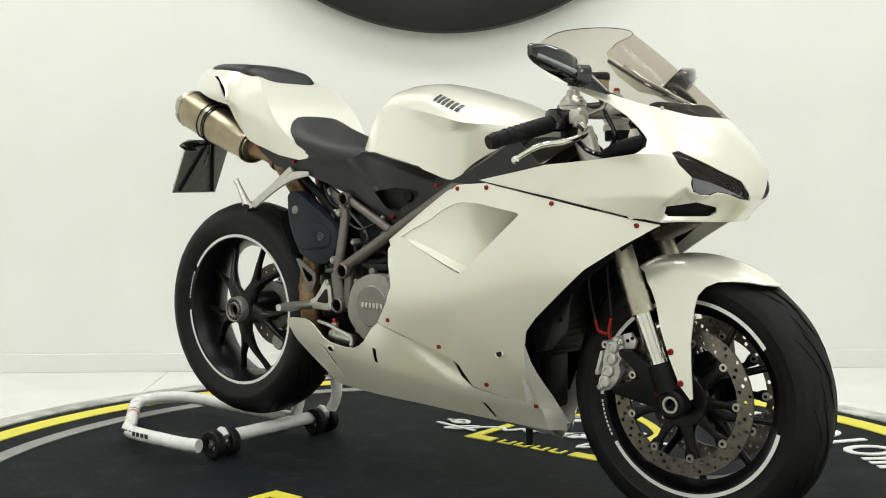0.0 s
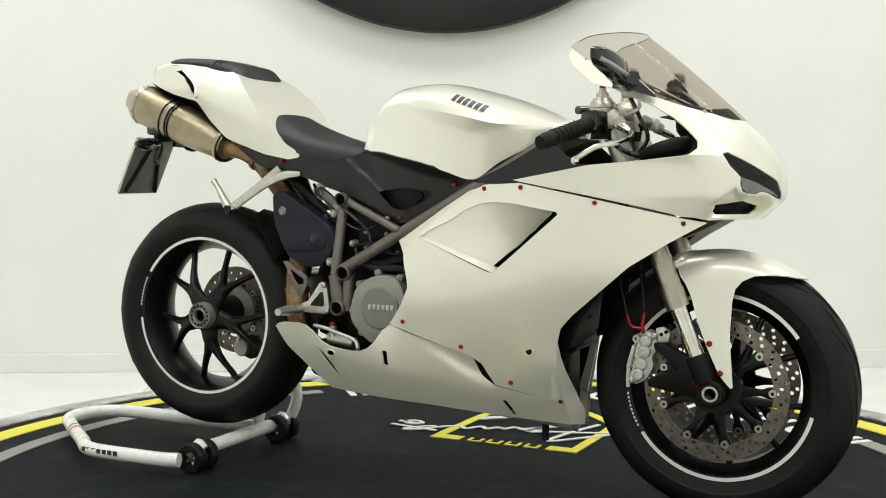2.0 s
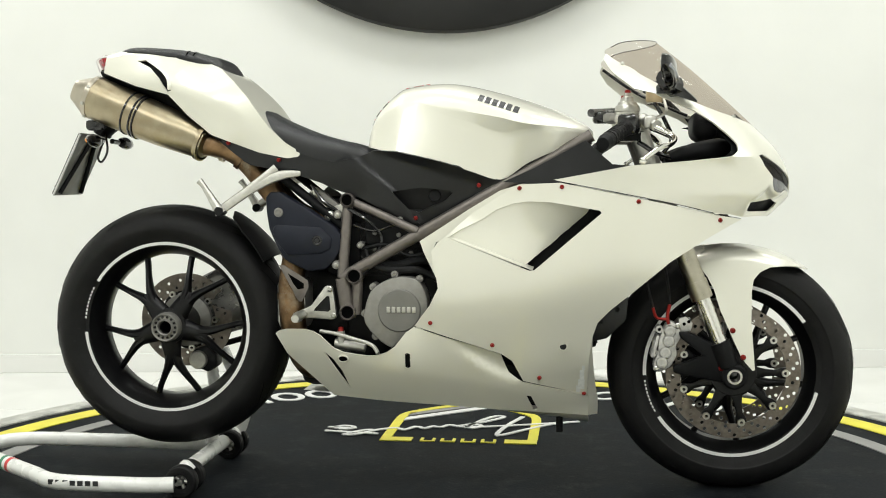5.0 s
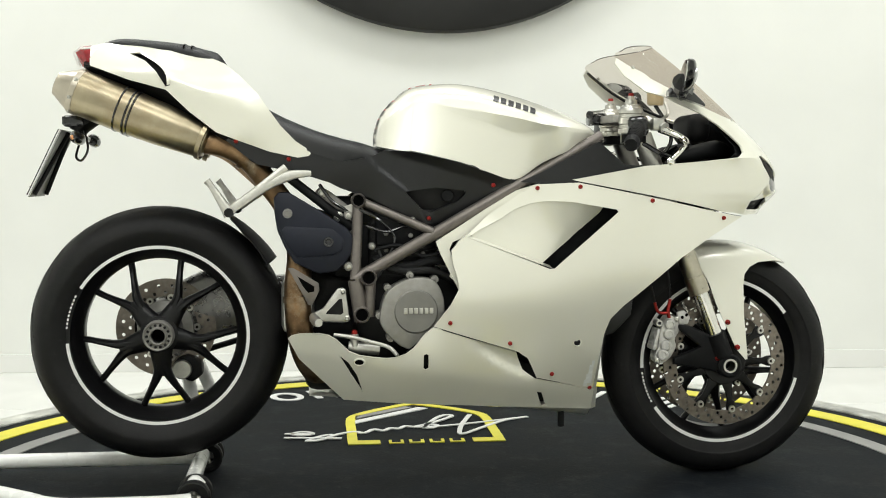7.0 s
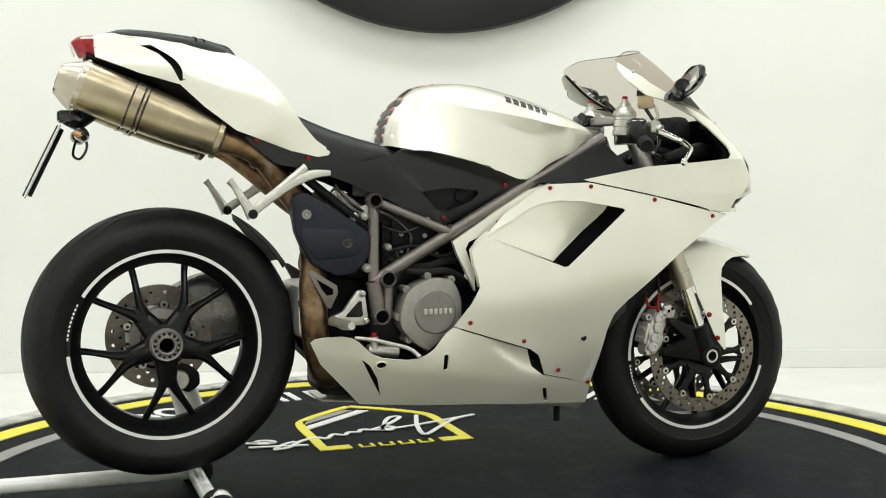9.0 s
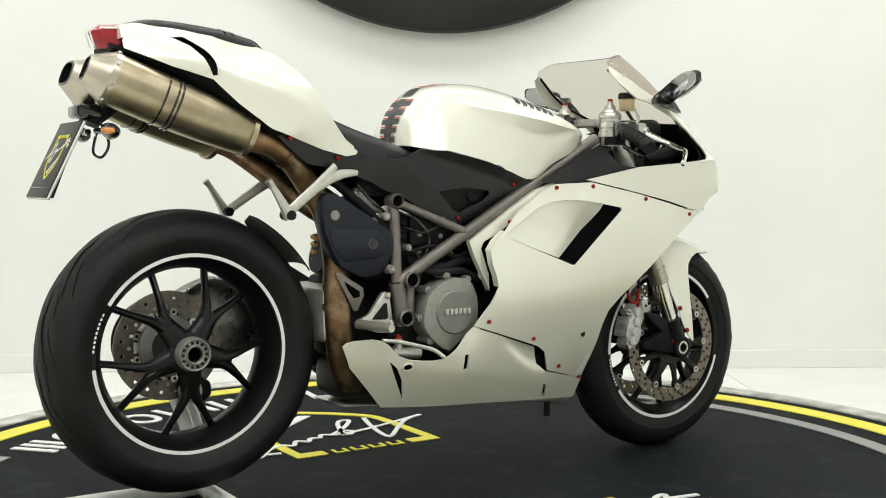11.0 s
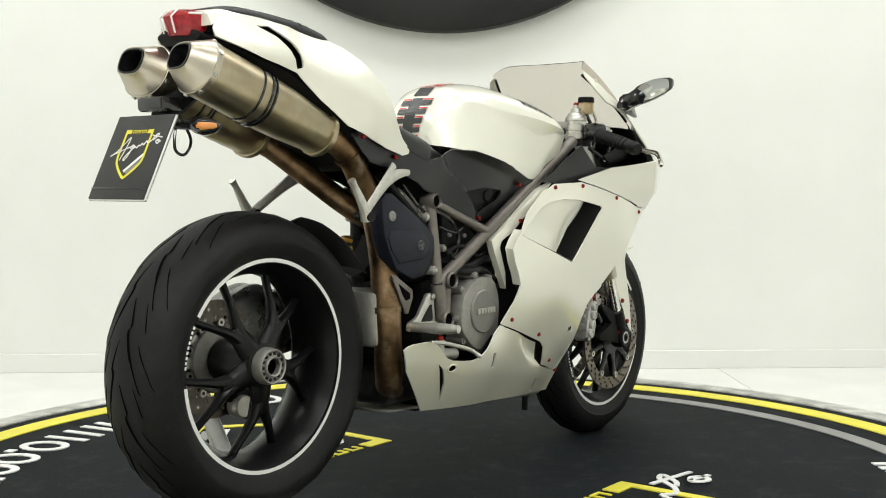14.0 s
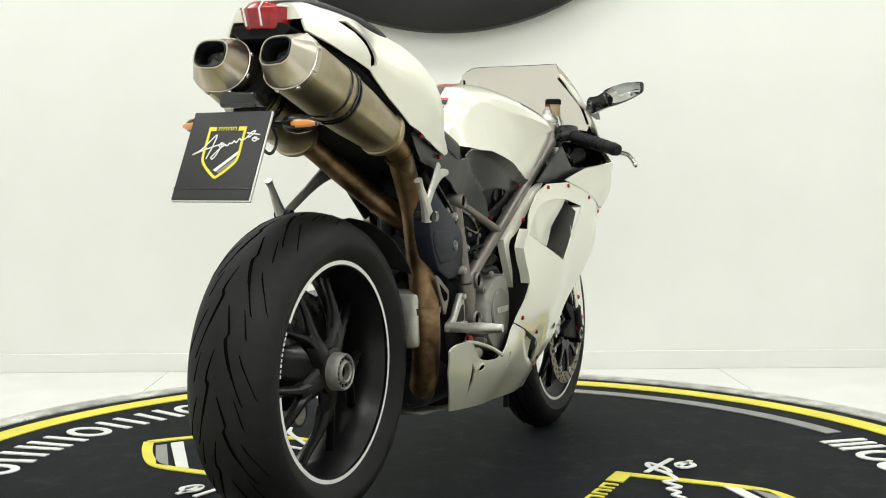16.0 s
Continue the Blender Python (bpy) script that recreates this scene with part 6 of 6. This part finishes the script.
for k in range(5):
    z0 = 0.862 + 0.022 * k
    for s in (-1, 1):
        w = 0.034 + 0.003 * k
        part("pad_tooth", laid(tank, [(min(s * 0.014, s * w), z0, max(s * 0.014, s * w), z0 + 0.012)], front, (0, 1, 0), up, ahead, 0.0022), INK, tank, "", 0)
        part("pad_line", laid(tank, [(min(s * 0.018, s * w), z0 + 0.0135, max(s * 0.018, s * w), z0 + 0.0165)], front, (0, 1, 0), up, ahead, 0.0022), REDP, tank, "", 0)
above, down = (0, 0, 1.5), (0, 0, -1)
part("tank_pad", laid(tank, [(-0.135, -0.022, -0.108, 0.022)], above, (1, 0, 0), (0, 1, 0), down, 0.002), INK, tank, "", 0)
for r in ((-0.102, -0.032, -0.096, 0.032), (-0.05, -0.032, -0.044, 0.032), (-0.102, -0.034, -0.044, -0.028), (-0.102, 0.028, -0.044, 0.034), (-0.085, -0.012, -0.06, 0.012)):
    part("tank_sticker", laid(tank, [r], above, (1, 0, 0), (0, 1, 0), down, 0.0024), REDP, tank, "red outlined tank sticker", 0)

pil = bpy.data.objects["pillion_seat"]
for x0 in (-0.65, -0.632):
    part("seat_seam", laid(pil, [(x0, -0.094, x0 + 0.004, 0.094)], (0, 0, 1.5), (1, 0, 0), (0, 1, 0), (0, 0, -1), 0.0016), GAPDARK, pil, "", 0)

# ---- paddock stand ----
stand = thing("paddock_stand", "white tubular paddock stand under the rear wheel", "stand")
part("stand_tube", tube([(-0.63, -0.29, 0.045), (-0.7, -0.305, 0.046), (-0.87, -0.315, 0.05), (-0.94, -0.295, 0.05), (-1.0, -0.245, 0.05), (-1.2, -0.085, 0.05), (-1.25, -0.035, 0.05), (-1.268, 0.03, 0.05), (-1.24, 0.095, 0.05), (-1.17, 0.125, 0.05), (-1.05, 0.125, 0.05), (-0.75, 0.115, 0.05), (-0.64, 0.115, 0.05)], 0.019, 18, 8), STANDW, stand, "white bent steel tube")
part("cross_tube", rod((-0.64, -0.21, 0.05), (-0.64, 0.18, 0.05), 0.019), STANDW, stand)
part("stand_post", tube([(-0.66, 0.1, 0.05), (-0.66, 0.14, 0.18), (-0.70, 0.19, 0.33)], 0.017, 14), STANDW, stand)
part("stand_post", tube([(-0.62, 0.2, 0.05), (-0.6, 0.22, 0.14), (-0.66, 0.21, 0.30)], 0.017, 14), STANDW, stand)
part("spindle", rod((-0.715, 0.11, 0.394), (-0.715, 0.24, 0.394), 0.013), STEEL, stand)
part("spindle_clamp", tube([(-0.68, 0.2, 0.3), (-0.71, 0.215, 0.394)], 0.02, 12, smooth=False), STANDW, stand)
for y0 in (-0.24, -0.185, 0.152, 0.205):
    tw = part("castor", lathe([(0.026, y0 - 0.014), (0.036, y0 - 0.014), (0.04, y0 - 0.009), (0.0405, y0), (0.04, y0 + 0.009), (0.036, y0 + 0.014), (0.026, y0 + 0.014)], 32, centre=(-0.628, 0, 0.04), closed=True), RUBBER, stand, "small black rubber castor")
    part("castor_rim", lathe([(0.018, y0 - 0.011), (0.027, y0 - 0.012), (0.027, y0 + 0.012), (0.018, y0 + 0.011)], 24, centre=(-0.628, 0, 0.04), closed=True), DARKM, tw)
    part("castor_hub", lathe([(0, y0 - 0.013), (0.007, y0 - 0.013), (0.009, y0 - 0.009), (0.009, y0 + 0.009), (0, y0 + 0.013)], 16, centre=(-0.628, 0, 0.04)), STEEL, tw)
    for k in range(5):
        a = 2 * math.pi * k / 5
        part("castor_spoke", rod((-0.628 + 0.006 * math.cos(a), y0, 0.04 + 0.006 * math.sin(a)), (-0.628 + 0.024 * math.cos(a), y0, 0.04 + 0.024 * math.sin(a)), 0.0052, 8), ALLOY, tw)
for y0 in (-0.212, 0.178):
    part("castor_fork", tube([(-0.64, y0, 0.05), (-0.628, y0, 0.075), (-0.61, y0, 0.06)], 0.012, 10), STANDW, stand)
for k in range(7):
    x = -0.92 + 0.019 * k
    part("stand_letter_bar", move(box(0, 0, 0, 0.013, 0.0015, 0.012, 0), pose(x, -0.3335 + max(0, -0.86 - x) * 0.12, 0.054)), INK, stand)
for k, mt in enumerate((GREEN, STRIPE, REDP)):
    q = 0.62 - 0.06 * k
    part("flag_band", tube([(-1.0 - 0.2 * q, -0.245 + 0.16 * q, 0.05), (-1.0 - 0.2 * (q - 0.058), -0.245 + 0.16 * (q - 0.058), 0.05)], 0.0197, 18, smooth=False), mt, stand)

# ---- floor tiles round the turntable ----
tile_mesh = mesh(box(0, 0, 0, 0.797, 0.797, 0.012, 0.0015, 1), "tile", TILE, 0)
for i in range(-5, 6):
    for j in range(-6, 6):
        tl_ = new("tile", tile_mesh)
        tl_.matrix_world = WTURN @ pose(-0.02 + 0.8 * i, -3.6 + 0.8 * j, FLOOR_Z - 0.006)
        tl_.parent = floor


def motions():
    """Turntable, motorcycle and stand go round together."""
    cf = (-0.000716, 0.01525, 6.4788, -39.585)
    turn = [(0.5 * k, float(np.polyval(cf, 0.5 * k))) for k in range(33)]
    walk(turntable, [(t, pose(0, 0, 0, 0, 0, a)) for t, a in turn])
    walk(bike, [(t, pose(0, 0, 0, 0, 0, a) @ pose(0, -0.018, 0, 0, 0, 1.0)) for t, a in turn])
    walk(stand, [(t, pose(0, 0, 0, 0, 0, a) @ pose(0, -0.018, 0, 0, 0, 1.0)) for t, a in turn])


motions()
